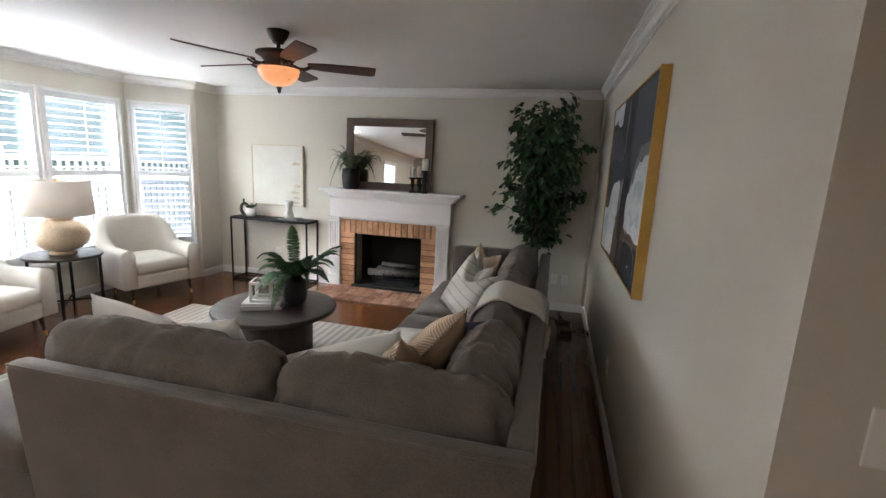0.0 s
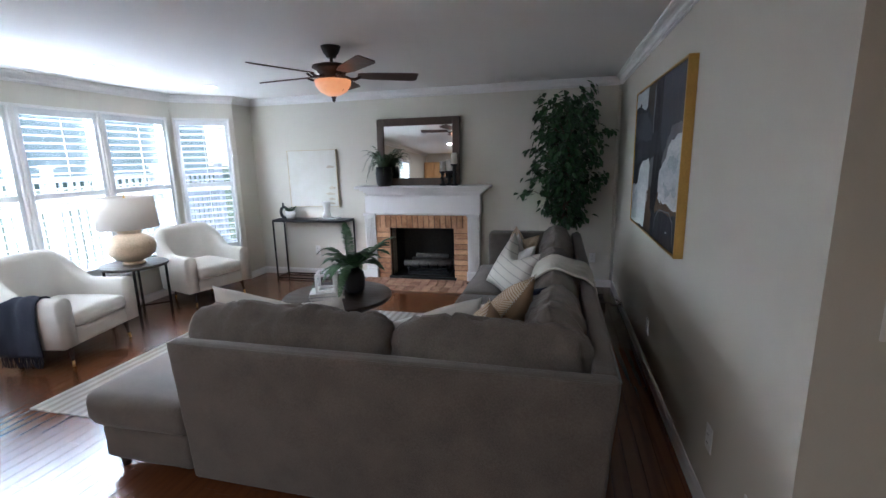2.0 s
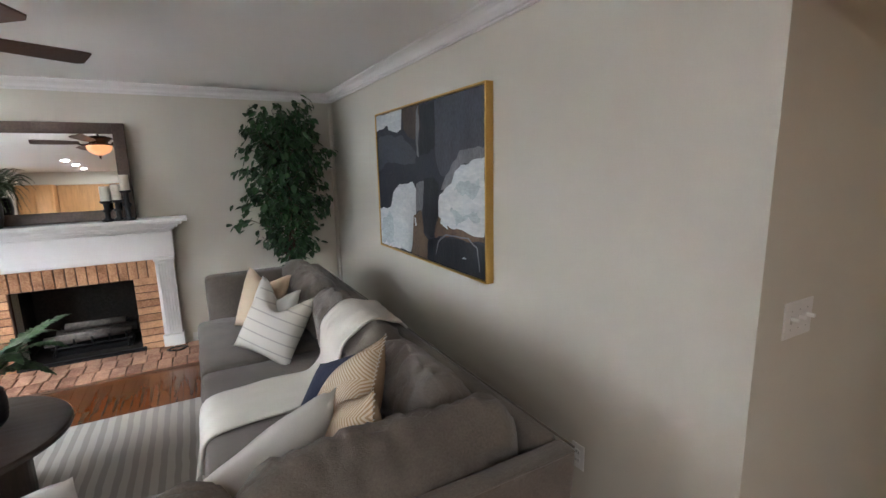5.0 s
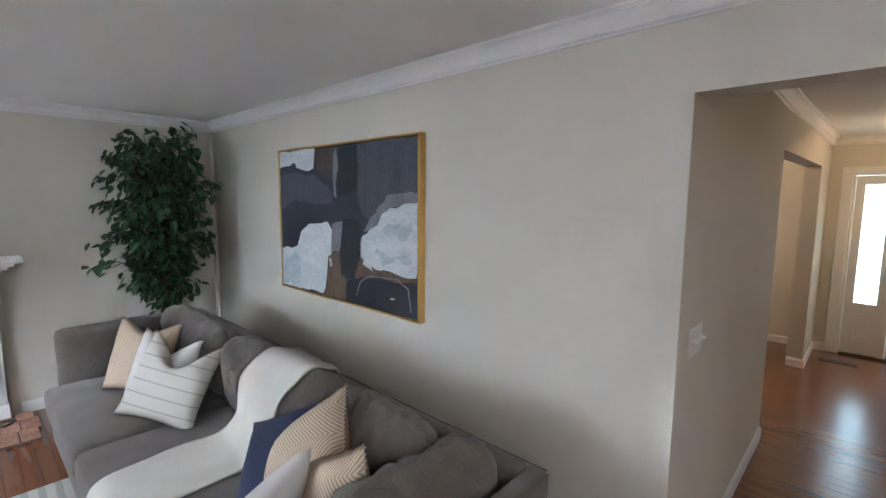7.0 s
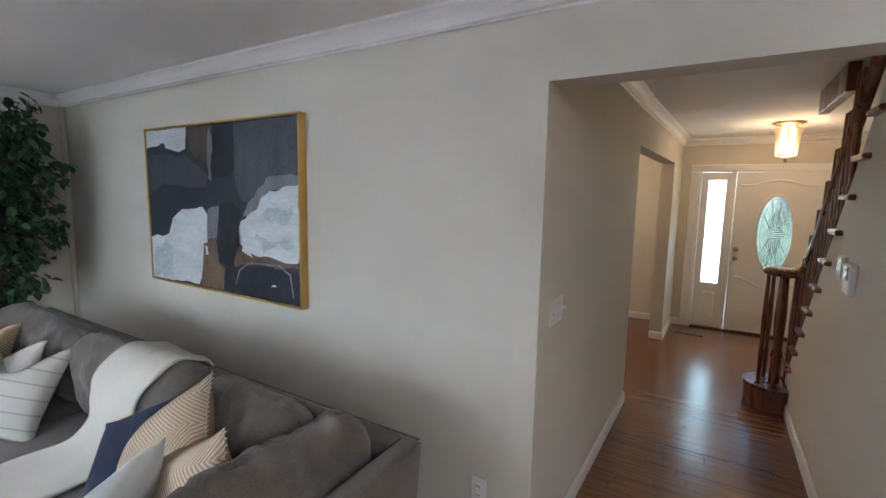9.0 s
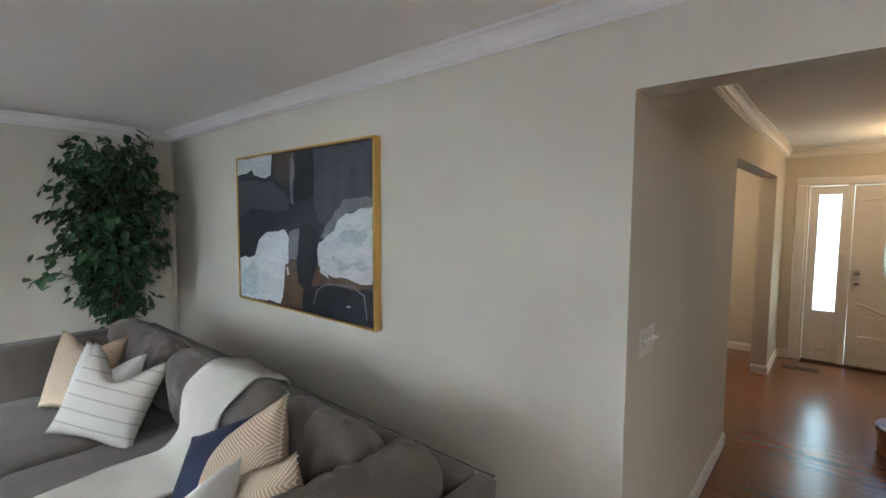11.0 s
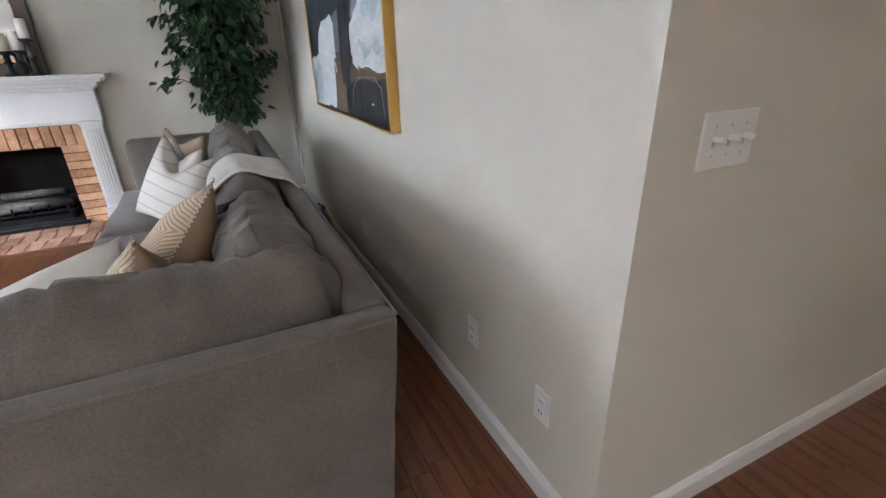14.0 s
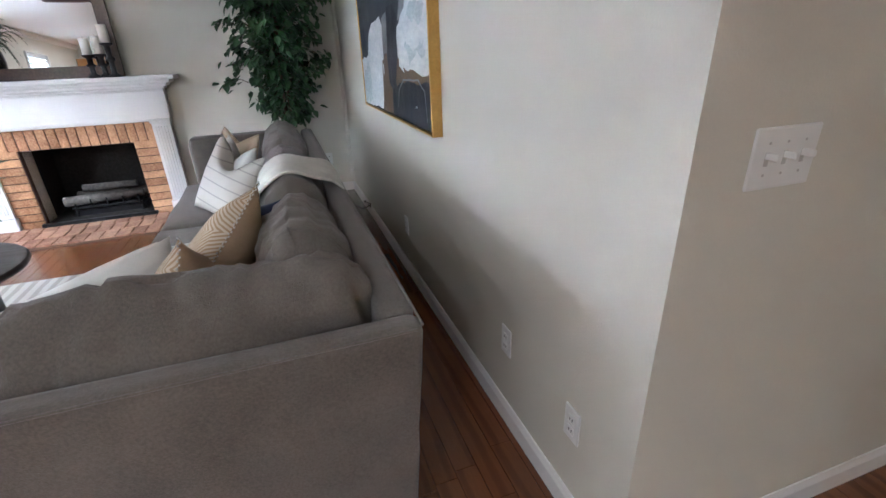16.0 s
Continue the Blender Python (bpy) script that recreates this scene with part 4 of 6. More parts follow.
box(sur, -2.487, FX0, yb, YN, 0, FZ)
box(sur, FX1, -1.213, yb, YN, 0, FZ)
box(sur, -2.487, -1.213, yb, YN, FZ, 0.90)
surround = part("brick_surround", sur, M_MORTAR, fp, "dark mortar joints")
part("firebox_side", slab(FX0 - 0.04, FX0, YN + 0.006, YN + 0.55, 0, FZ + 0.02), M_SOOT, fp, "soot-black firebox side")
part("firebox_side", slab(FX1, FX1 + 0.04, YN + 0.006, YN + 0.55, 0, FZ + 0.02), M_SOOT, fp, "soot-black firebox side")
part("firebox_back", slab(FX0, FX1, YN + 0.5, YN + 0.55, 0.045, FZ + 0.02), M_SOOT, fp, "soot-black firebox back")
part("firebox_top", slab(FX0 - 0.04, FX1 + 0.04, YN + 0.006, YN + 0.55, FZ + 0.02, FZ + 0.06), M_SOOT, fp)
part("firebox_floor", slab(FX0, FX1, YN - 0.05, YN + 0.5, -0.01, 0.045), M_SOOT, fp, "soot-black firebox floor")
part("hearth_lip", slab(FX0 - 0.03, FX1 + 0.03, YN - 0.10, YN - 0.056, 0.024, 0.055, 0.004, 1), M_IRON, fp, "black iron lip")
part("hearth_base", slab(-2.62, -0.94, 4.60, YN - 0.056, -0.011, 0.014), M_MORTAR, fp)
mant = mesh()
box(mant, -2.67, -0.92, 4.96, YN, 1.228, 1.262, 0.006, 2)
part("mantel_shelf", mant, M_TRIM, fp, "white painted mantel shelf")
cor = mesh()
for k, (o, z0, z1) in enumerate(((0.05, 1.20, 1.228), (0.085, 1.172, 1.20), (0.115, 1.15, 1.172), (0.135, 1.135, 1.15))):
    box(cor, -2.67 + o, -0.92 - o, 4.96 + o, YN, z0, z1, 0.006, 2)
part("cornice_moulding", cor, M_TRIM, fp)
part("frieze", slab(-2.60, -1.055, YN - 0.10, YN - 0.001, 0.90, 1.135, 0.003, 1), M_TRIM, fp)
part("frieze_moulding", slab(-2.470, -1.230, YN - 0.075, YN - 0.002, 0.875, 0.9, 0.004, 1), M_TRIM, fp)
for x0, x1 in ((-2.625, -2.475), (-1.225, -1.073)):
    pil = mesh()
    box(pil, x0, x1, YN - 0.085, YN - 0.001, 0.14, 0.86, 0.002, 1)
    n, flutes = 5, []
    for k in range(n):
        a = x0 + 0.018 + (x1 - x0 - 0.036) * k / n
        flutes.append((a, a + (x1 - x0 - 0.036) / n * 0.55))
    p = part("pilaster", pil, M_TRIM, fp, "fluted white pilaster")
    for a, b in flutes:
        part("flute", slab(a, b, YN - 0.093, YN - 0.084, 0.17, 0.83, 0.003, 1), M_TRIM, p)
    part("plinth", slab(x0 - 0.012, x1 + 0.012, YN - 0.105, YN - 0.001, 0.0, 0.14, 0.006, 1), M_TRIM, p)
    part("capital", slab(x0 - 0.010, x1 + 0.010, YN - 0.108, YN - 0.001, 0.86, 0.90, 0.008, 2), M_TRIM, p)
# bricks of the surround
soldier = finish("brick", slab(-0.0335, 0.0335, -0.006, 0.02, -0.094, 0.094, 0.004, 1), M_BRICK)
header = finish("brick", slab(-0.097, 0.097, -0.006, 0.02, -0.0315, 0.0315, 0.004, 1), M_BRICK)
rng = random.Random(4)
for k in range(17):
    ob = new("brick", soldier)
    ob.parent = surround
    ob.matrix_local = pose(-2.449 + 0.0747 * k, yb + rng.uniform(-0.003, 0.002), 0.798, 0, rng.uniform(-0.6, 0.6), 0)
for s, cx in ((0, -2.380), (1, -1.3125)):
    for k in range(10):
        ob = new("brick", header)
        ob.parent = surround
        ob.matrix_local = pose(cx, yb + rng.uniform(-0.003, 0.002), 0.045 + 0.0702 * k, 0, rng.uniform(-0.5, 0.5), 0)
hearth = bpy.data.objects["hearth_base"]
paver = finish("brick", slab(-0.052, 0.052, -0.098, 0.098, 0.0, 0.012, 0.003, 1), M_PAVER)
for r in range(3):
    for k in range(15):
        ob = new("brick", paver)
        ob.parent = hearth
        y = 4.70 + 0.205 * r
        if r == 2:
            y = 5.075
        ob.matrix_local = Matrix.Translation((-2.562 + 0.1122 * k + (0.0 if r % 2 == 0 else 0.02), y, 0.013 + rng.uniform(0, 0.003))) @ Matrix.Diagonal((1, 0.75 if r == 2 else 1, 1, 1))

grate = thing("log_grate", "black iron grate holding grey ceramic logs", "fire grate", pose(-1.80, YN + 0.20, 0.046))
for x in (-0.26, -0.13, 0, 0.13, 0.26):
    gb = mesh()
    tube(gb, [(x, -0.15, 0.16), (x, -0.14, 0.09), (x, 0.12, 0.08), (x, 0.15, 0.2)], 0.009, 6)
    part("bar", gb, M_IRON, grate)
for y in (-0.13, 0.1):
    part("cross_bar", rod(mesh(), (-0.30, y, 0.085), (0.30, y, 0.085), 0.009), M_IRON, grate)
for x in (-0.27, 0.27):
    for y in (-0.13, 0.1):
        part("leg", rod(mesh(), (x, y, 0), (x, y, 0.085), 0.010), M_IRON, grate)
for k, (p, q, r) in enumerate((((-0.34, -0.12, 0.15), (0.30, -0.09, 0.16), 0.045), ((-0.28, 0.05, 0.15), (0.33, 0.04, 0.15), 0.05), ((-0.20, 0.0, 0.235), (0.26, -0.06, 0.25), 0.035))):
    lg = mesh()
    rod(lg, p, q, r, r * 0.85, 14)
    part("log", lg, M_ASH, grate, "ash-grey ceramic log", True)
part("burner_pan", slab(-0.30, 0.30, -0.12, 0.10, 0.0, 0.05, 0.006, 1), M_IRON, grate)
cord = thing("extension_lead", "coiled black extension lead on the brick hearth", "cable", pose(-1.13, 4.99, 0.027))
cb = mesh()
tube(cb, [(0.09 * math.cos(k * 0.5) * (1 - 0.01 * k), 0.05 * math.sin(k * 0.5), 0.006 + 0.002 * (k % 5)) for k in range(32)], 0.005, 6)
part("cable", cb, M_CABLE, cord, "", True)

# ---- on the mantel ----
MZ = 1.262
mir = thing("wall_mirror", "rectangular mirror in a weathered brown wood frame, leaning on the mantel", "mirror", pose(-1.855, 5.150, MZ, -2.3))
W, H, F = 1.085, 0.835, 0.092
for x0, x1, z0, z1 in ((-W / 2, -W / 2 + F, 0, H), (W / 2 - F, W / 2, 0, H), (-W / 2 + F, W / 2 - F, 0, F), (-W / 2 + F, W / 2 - F, H - F, H)):
    part("frame_board", slab(x0, x1, -0.022, 0.012, z0, z1, 0.005, 2), M_MIRRORWOOD, mir)
part("bevel", slab(-W / 2 + F, W / 2 - F, -0.006, 0.004, F, F + 0.001), M_MIRRORWOOD, mir)
part("mirror_glass", slab(-W / 2 + F - 0.004, W / 2 - F + 0.004, -0.008, 0.004, F - 0.004, H - F + 0.004), M_MIRROR, mir, "silvered mirror glass")


def candle(x, y, holder, h):
    t = thing("pillar_candle", "ivory pillar candle on a black turned holder", "candle", pose(x, y, MZ), "candles on the mantel")
    part("holder", lathe(mesh(), [(0, 0), (0.045, 0), (0.045, 0.015), (0.02, 0.03), (0.02, holder * 0.45), (0.034, holder * 0.5), (0.034, holder * 0.55), (0.02, holder * 0.62), (0.022, holder - 0.025), (0.044, holder - 0.015), (0.044, holder), (0, holder)], 24), M_BLACK, t, "glossy black candle holder", True)
    c = part("candle", lathe(mesh(), [(0, holder), (0.035, holder), (0.035, holder + h), (0.031, holder + h + 0.003), (0.0, holder + h - 0.004)], 24), M_WAX, t, "ivory wax pillar", True)
    part("wick", rod(mesh(), (0, 0, holder + h - 0.005), (0, 0, holder + h + 0.012), 0.0015, n=6), M_CABLE, c)
    return t


candle(-1.505, 5.03, 0.175, 0.12)
candle(-1.43, 5.06, 0.18, 0.13)
candle(-1.355, 5.02, 0.26, 0.13)


def frond(verts, faces, m, length, droop, leaf, n, up=0.9, rng=None):
    """One arched frond: a spine with paired leaflets that shorten towards the tip."""
    pts = [Vector((length * s * (1 - 0.15 * s), 0, length * (up * s - droop * s * s))) for s in [k / n for k in range(n + 1)]]
    for k in range(1, n + 1):
        p, d = pts[k], (pts[k] - pts[k - 1]).normalized()
        s = k / n
        ln = leaf * math.sin(math.pi * (0.12 + 0.86 * s)) ** 0.8
        for side in (1, -1):
            a = Vector((d.x * 0.35, side * 0.9, d.z * 0.35 - 0.15)).normalized()
            if rng:
                a.z += rng.uniform(-0.15, 0.15)
            w = d * (leaf * 0.095)
            b = len(verts)
            for q in (p - w, p + a * ln * 0.55 - w * 1.3, p + a * ln, p + a * ln * 0.55 + w * 1.3, p + w):
                verts.append(tuple(m @ q))
            faces.append((b, b + 1, b + 2, b + 3, b + 4))
    for p, q in zip(pts, pts[1:]):
        b = len(verts)
        o = Vector((0, 0.0025, 0))
        for v in (p - o, p + o, q + o, q - o):
            verts.append(tuple(m @ v))
        faces.append((b, b + 1, b + 2, b + 3))


def mesh_part(name, verts, faces, material, parent, label=""):
    me = bpy.data.meshes.new(name)
    me.from_pydata(verts, [], faces)
    me.materials.append(material)
    ob = new(name, me)
    ob.parent = parent
    if label:
        tagged(ob, label)
    return ob


mp = thing("potted_plant", "trailing grey-green plant in a dark pot on the mantel", "plant", pose(-2.27, 5.02, MZ))
pot = lathe(mesh(), [(0, 0), (0.085, 0), (0.10, 0.05), (0.108, 0.16), (0.098, 0.24), (0.085, 0.24), (0.085, 0.22), (0, 0.22)], 28)
part("pot", pot, M_BLACK, mp, "dark rounded pot", True)
rng = random.Random(8)
V, Fc = [], []
for k in range(46):
    a = k * 2.4
    frond(V, Fc, Matrix.Translation((0.03 * math.cos(a), 0.03 * math.sin(a), 0.22)) @ Matrix.Rotation(a, 4, "Z"), rng.uniform(0.19, 0.31), rng.uniform(1.2, 2.3), 0.034, 20, rng.uniform(1.5, 2.5), rng)
V = [(x, min(y, 0.075), z) for x, y, z in V]
mesh_part("foliage", V, Fc, M_OLIVE, mp, "drooping dusty green stems")

# ---- console table with its things ----
con = thing("console_table", "narrow black metal console table with a dark glass top", "console table", pose(-3.35, 5.06, 0))
CW, CD, CH = 1.09, 0.28, 0.825
for sx in (-1, 1):
    for sy in (-1, 1):
        x, y = sx * (CW / 2 - 0.009), sy * (CD / 2 - 0.009)
        part("leg", slab(x - 0.009, x + 0.009, y - 0.009, y + 0.009, 0, CH - 0.02, 0.002, 1), M_IRON, con)
for z in (0.018, CH - 0.02):
    for sy in (-1, 1):
        y = sy * (CD / 2 - 0.009)
        part("long_rail", slab(-CW / 2 + 0.018, CW / 2 - 0.018, y - 0.009, y + 0.009, z - 0.009, z + 0.009), M_IRON, con)
    for sx in (-1, 1):
        x = sx * (CW / 2 - 0.009)
        part("short_rail", slab(x - 0.009, x + 0.009, -CD / 2 + 0.018, CD / 2 - 0.018, z - 0.009, z + 0.009), M_IRON, con)
part("tabletop", slab(-CW / 2, CW / 2, -CD / 2, CD / 2, CH - 0.011, CH, 0.002, 1), M_BLACK, con, "dark glossy top")
art2 = thing("canvas_painting", "square pale cream canvas painting in a thin gold frame", "painting", pose(-3.375, YN, 0.985))
part("canvas", slab(-0.36, 0.36, -0.03, -0.002, 0, 0.75, 0.002, 1), mat("cream_canvas", (0.66, 0.63, 0.54), 0.85, vary=0.08, scale=5, fine=120, bump=0.4, tint=(0.72, 0.71, 0.66)), art2)
fr = mesh()
for x0, x1, z0, z1 in ((-0.368, -0.36, -0.008, 0.758), (0.36, 0.368, -0.008, 0.758), (-0.36, 0.36, -0.008, 0), (-0.36, 0.36, 0.75, 0.758)):
    box(fr, x0, x1, -0.036, -0.001, z0, z1)
part("frame", fr, mat("pale_gold", (0.55, 0.46, 0.30), 0.5, vary=0.1), art2, "thin pale gold frame")
M_OCHRE = mat("ochre_paint", (0.55, 0.48, 0.37), 0.8, vary=0.25, scale=20, fine=90, bump=0.5)
for k, (x, z, w, h) in enumerate(((0.29, 0.53, 0.05, 0.035), (0.305, 0.25, 0.045, 0.04), (0.27, 0.17, 0.06, 0.03), (0.29, 0.10, 0.04, 0.03), (0.27, 0.04, 0.06, 0.025))):
    bm = mesh()
    prism(bm, [(x - 0.02 + 1.15 * w * (1 + 0.25 * math.sin(j * 2.1 + k)) * math.cos(j * 0.524), z + 0.55 * h * (1 + 0.3 * math.cos(j * 1.7)) * math.sin(j * 0.524)) for j in range(12)], 0.0302, 0.0315, Matrix(((1, 0, 0, 0), (0, 0, -1, 0), (0, 1, 0, 0), (0, 0, 0, 1))))
    part("paint_mark", bm, M_OCHRE, art2, "ochre paint dab")
vs = thing("vase", "round black ring-shaped vase on the console", "vase", pose(-3.80, 5.09, CH))
rv = mesh()
tube(rv, [(0.055 * math.cos(a * math.pi / 10), 0, 0.085 + 0.07 * math.sin(a * math.pi / 10)) for a in range(-4, 15)], 0.020, 10)
box(rv, -0.035, 0.035, -0.02, 0.02, 0, 0.02, 0.004, 1)
rod(rv, (-0.012, 0, 0.15), (-0.012, 0, 0.215), 0.012)
part("body", rv, M_BLACK, vs, "", True)
pp = thing("potted_plant", "small fern in a white ribbed pot on the console", "plant", pose(-3.68, 5.05, CH))
part("pot", lathe(mesh(), [(0, 0), (0.05, 0), (0.068, 0.05), (0.066, 0.11), (0.058, 0.11), (0.058, 0.09), (0, 0.09)], 26), M_WHITECER, pp, "white ribbed pot", True)
V, Fc = [], []
rng = random.Random(12)
for k in range(20):
    a = k * 2.4
    frond(V, Fc, Matrix.Translation((0, 0, 0.09)) @ Matrix.Rotation(a, 4, "Z"), rng.uniform(0.10, 0.17), rng.uniform(0.2, 0.7), 0.03, 9, rng.uniform(0.5, 1.1), rng)
mesh_part("foliage", V, Fc, M_FERN, pp, "bright green fronds")
sc = thing("sculpture", "small white abstract ceramic sculpture on a book", "sculpture", pose(-3.13, 5.05, CH + 0.018))
sb = lathe(mesh(), [(0, 0), (0.045, 0), (0.06, 0.05), (0.035, 0.10), (0.045, 0.15), (0.05, 0.20), (0.03, 0.22), (0, 0.215)], 22)
for v in sb.verts:
    v.co += 0.018 * Vector((noise.noise(v.co * 14), noise.noise(v.co * 14 + Vector((5, 0, 0))), 0))
part("body", sb, M_WHITECER, sc, "", True)
bk = thing("book", "flat grey book lying on the console", "book", pose(-3.10, 5.05, CH, 0, 0, 4))
part("cover", slab(-0.13, 0.13, -0.09, 0.09, 0, 0.018, 0.002, 1), M_GREYBOOK, bk)

# ---- abstract painting over the sofa ----
PY0, PY1, PZ0, PZ1, PD = 2.225, 3.79, 1.027, 2.083, 0.05
art = thing("abstract_painting", "large abstract navy, white and brown canvas in a gold floater frame", "painting", pose(XR, PY0, PZ0))
PW, PH = PY1 - PY0, PZ1 - PZ0
for n, a in (("frame_side", (0, 0.012, 0, PH)), ("frame_side", (PW - 0.012, PW, 0, PH)), ("frame_rail", (0.012, PW - 0.012, 0, 0.012)), ("frame_rail", (0.012, PW - 0.012, PH - 0.012, PH))):
    part(n, slab(-PD, -0.001, a[0], a[1], a[2], a[3], 0.0015, 1), M_GOLD, art, "gold floater frame")
M_BACKING = mat("frame_backing", (0.012, 0.010, 0.009), 0.8, bump=0.0)
part("backing", slab(-0.02, -0.002, 0.012, PW - 0.012, 0.012, PH - 0.012), M_BACKING, art)


def paint(name, c, c2=None, v=0.3):
    return mat(name, c, 0.6, vary=v, scale=7, fine=45, bump=0.5, stretch=(1, 2.2, 0.8), tint=c2)


P_NAVY = paint("navy_paint", (0.020, 0.024, 0.036), (0.045, 0.052, 0.068))
P_BLACK = paint("black_paint", (0.008, 0.010, 0.016), (0.022, 0.026, 0.038))
P_SLATE = paint("slate_paint", (0.050, 0.058, 0.076), (0.10, 0.11, 0.14))
P_WHITE = mat("white_paint", (0.58, 0.64, 0.68), 0.6, vary=0.15, scale=6, fine=30, bump=0.15, stretch=(1, 0.7, 2.2), tint=(0.76, 0.79, 0.80))
P_BROWN = paint("brown_paint", (0.115, 0.070, 0.040), (0.22, 0.14, 0.08), 0.5)
P_GREY = paint("grey_paint", (0.17, 0.18, 0.20), (0.28, 0.29, 0.31), 0.4)
P_UMBER = paint("umber_paint", (0.045, 0.036, 0.030), (0.11, 0.085, 0.065), 0.5)
P_FROST = mat("pale_blue_paint", (0.40, 0.50, 0.54), 0.6, vary=0.2, scale=9, fine=40, bump=0.3, stretch=(1, 0.7, 2.2), tint=(0.62, 0.70, 0.72))
part("canvas", slab(-0.043, -0.02, 0.016, PW - 0.016, 0.016, PH - 0.016), P_NAVY, art, "navy painted canvas")


def patch(material, pts, layer, name="paint_patch", rough=0.012):
    """A paint area with ragged edges; points are across from the far end and up, both from 0 to 1."""
    out = []
    for k, p in enumerate(pts):
        q = pts[(k + 1) % len(pts)]
        for s in range(10):
            u, v = p[0] + (q[0] - p[0]) * s / 10, p[1] + (q[1] - p[1]) * s / 10
            e = Vector((u * 23, v * 23, layer * 1.7))
            out.append((min(0.99, max(0.0105, u + rough * noise.noise(e))), min(0.985, max(0.0155, v + rough * 1.4 * noise.noise(e + Vector((0, 0, 9)))))))
    bm = mesh()
    vs = [bm.verts.new((-0.0435 - 0.0006 * layer, PW * (1 - u), PH * v)) for u, v in out]
    f = bm.faces.new(vs)
    bmesh.ops.triangulate(bm, faces=[f])
    return part(name, bm, material, art)


patch(P_SLATE, [(0.64, 0.985), (0.99, 0.985), (0.99, 0.64), (0.84, 0.62), (0.76, 0.53), (0.67, 0.56), (0.64, 0.66)], 1)
patch(P_SLATE, [(0.01, 0.82), (0.16, 0.84), (0.33, 0.80), (0.46, 0.70), (0.46, 0.62), (0.12, 0.64), (0.01, 0.56)], 1)
patch(P_BLACK, [(0.51, 0.97), (0.64, 0.97), (0.64, 0.73), (0.59, 0.68), (0.50, 0.68)], 2)
patch(P_WHITE, [(0.01, 0.985), (0.33, 0.985), (0.32, 0.86), (0.28, 0.84), (0.17, 0.86), (0.15, 0.90), (0.01, 0.87)], 3)
patch(P_UMBER, [(0.335, 0.985), (0.51, 0.985), (0.50, 0.84), (0.46, 0.77), (0.35, 0.84)], 3, rough=0.02)
patch(P_GREY, [(0.485, 0.95), (0.50, 0.97), (0.505, 0.84), (0.48, 0.73), (0.50, 0.66), (0.475, 0.68), (0.465, 0.81)], 4)
patch(P_WHITE, [(0.01, 0.02), (0.01, 0.29), (0.16, 0.32), (0.20, 0.43), (0.26, 0.48), (0.42, 0.50), (0.46, 0.47), (0.45, 0.34), (0.43, 0.19), (0.38, 0.03), (0.22, 0.02)], 3)
patch(P_FROST, [(0.03, 0.05), (0.04, 0.24), (0.14, 0.27), (0.20, 0.24), (0.17, 0.05)], 4, rough=0.04)
patch(P_GREY, [(0.46, 0.49), (0.53, 0.52), (0.52, 0.35), (0.51, 0.32), (0.45, 0.32)], 4)
patch(P_GREY, [(0.68, 0.47), (0.78, 0.63), (0.84, 0.68), (0.99, 0.70), (0.99, 0.63), (0.85, 0.61), (0.78, 0.52), (0.71, 0.46)], 4)
patch(P_WHITE, [(0.66, 0.34), (0.67, 0.43), (0.71, 0.47), (0.77, 0.51), (0.79, 0.56), (0.84, 0.61), (0.99, 0.64), (0.99, 0.23), (0.87, 0.23), (0.74, 0.23), (0.66, 0.27)], 5)
patch(P_FROST, [(0.80, 0.50), (0.97, 0.53), (0.97, 0.47), (0.86, 0.44), (0.78, 0.46)], 6, rough=0.04)
patch(P_FROST, [(0.74, 0.36), (0.88, 0.34), (0.96, 0.37), (0.95, 0.31), (0.80, 0.29)], 6, rough=0.04)
patch(P_BLACK, [(0.54, 0.52), (0.63, 0.54), (0.67, 0.50), (0.65, 0.40), (0.65, 0.27), (0.61, 0.18), (0.52, 0.18), (0.52, 0.35)], 6)
patch(P_BROWN, [(0.43, 0.29), (0.51, 0.32), (0.53, 0.18), (0.57, 0.14), (0.55, 0.02), (0.39, 0.02), (0.41, 0.15)], 5)
patch(P_BROWN, [(0.66, 0.31), (0.70, 0.27), (0.75, 0.25), (0.99, 0.24), (0.99, 0.20), (0.84, 0.20), (0.66, 0.19), (0.62, 0.15), (0.63, 0.24)], 6, rough=0.02)
patch(P_BLACK, [(0.56, 0.14), (0.66, 0.19), (0.84, 0.20), (0.99, 0.20), (0.99, 0.02), (0.55, 0.02)], 7)
patch(P_GREY, [(0.628, 0.07), (0.633, 0.07), (0.660, 0.155), (0.72, 0.203), (0.88, 0.213), (0.94, 0.175), (0.955, 0.05), (0.960, 0.05), (0.947, 0.18), (0.885, 0.221), (0.715, 0.212), (0.652, 0.16)], 8, rough=0.003)
patch(P_WHITE, [(0.84, 0.095), (0.87, 0.10), (0.865, 0.105), (0.85, 0.108)], 8, rough=0.002)
patch(P_WHITE, [(0.435, 0.22), (0.455, 0.22), (0.45, 0.28), (0.435, 0.28)], 8)
patch(P_WHITE, [(0.67, 0.27), (0.74, 0.24), (0.72, 0.28), (0.69, 0.32)], 8)

# ---- ficus tree ----
rng = random.Random(21)
fic = thing("ficus_tree", "tall artificial ficus tree with dense dark green leaves", "plant", pose(-0.045, 4.86, 0))
part("pot", lathe(mesh(), [(0, 0), (0.10, 0), (0.135, 0.22), (0.14, 0.25), (0.125, 0.25), (0.12, 0.21), (0, 0.21)], 28), M_BLACK, fic, "dark nursery pot", True)
tr = mesh()
tips = []
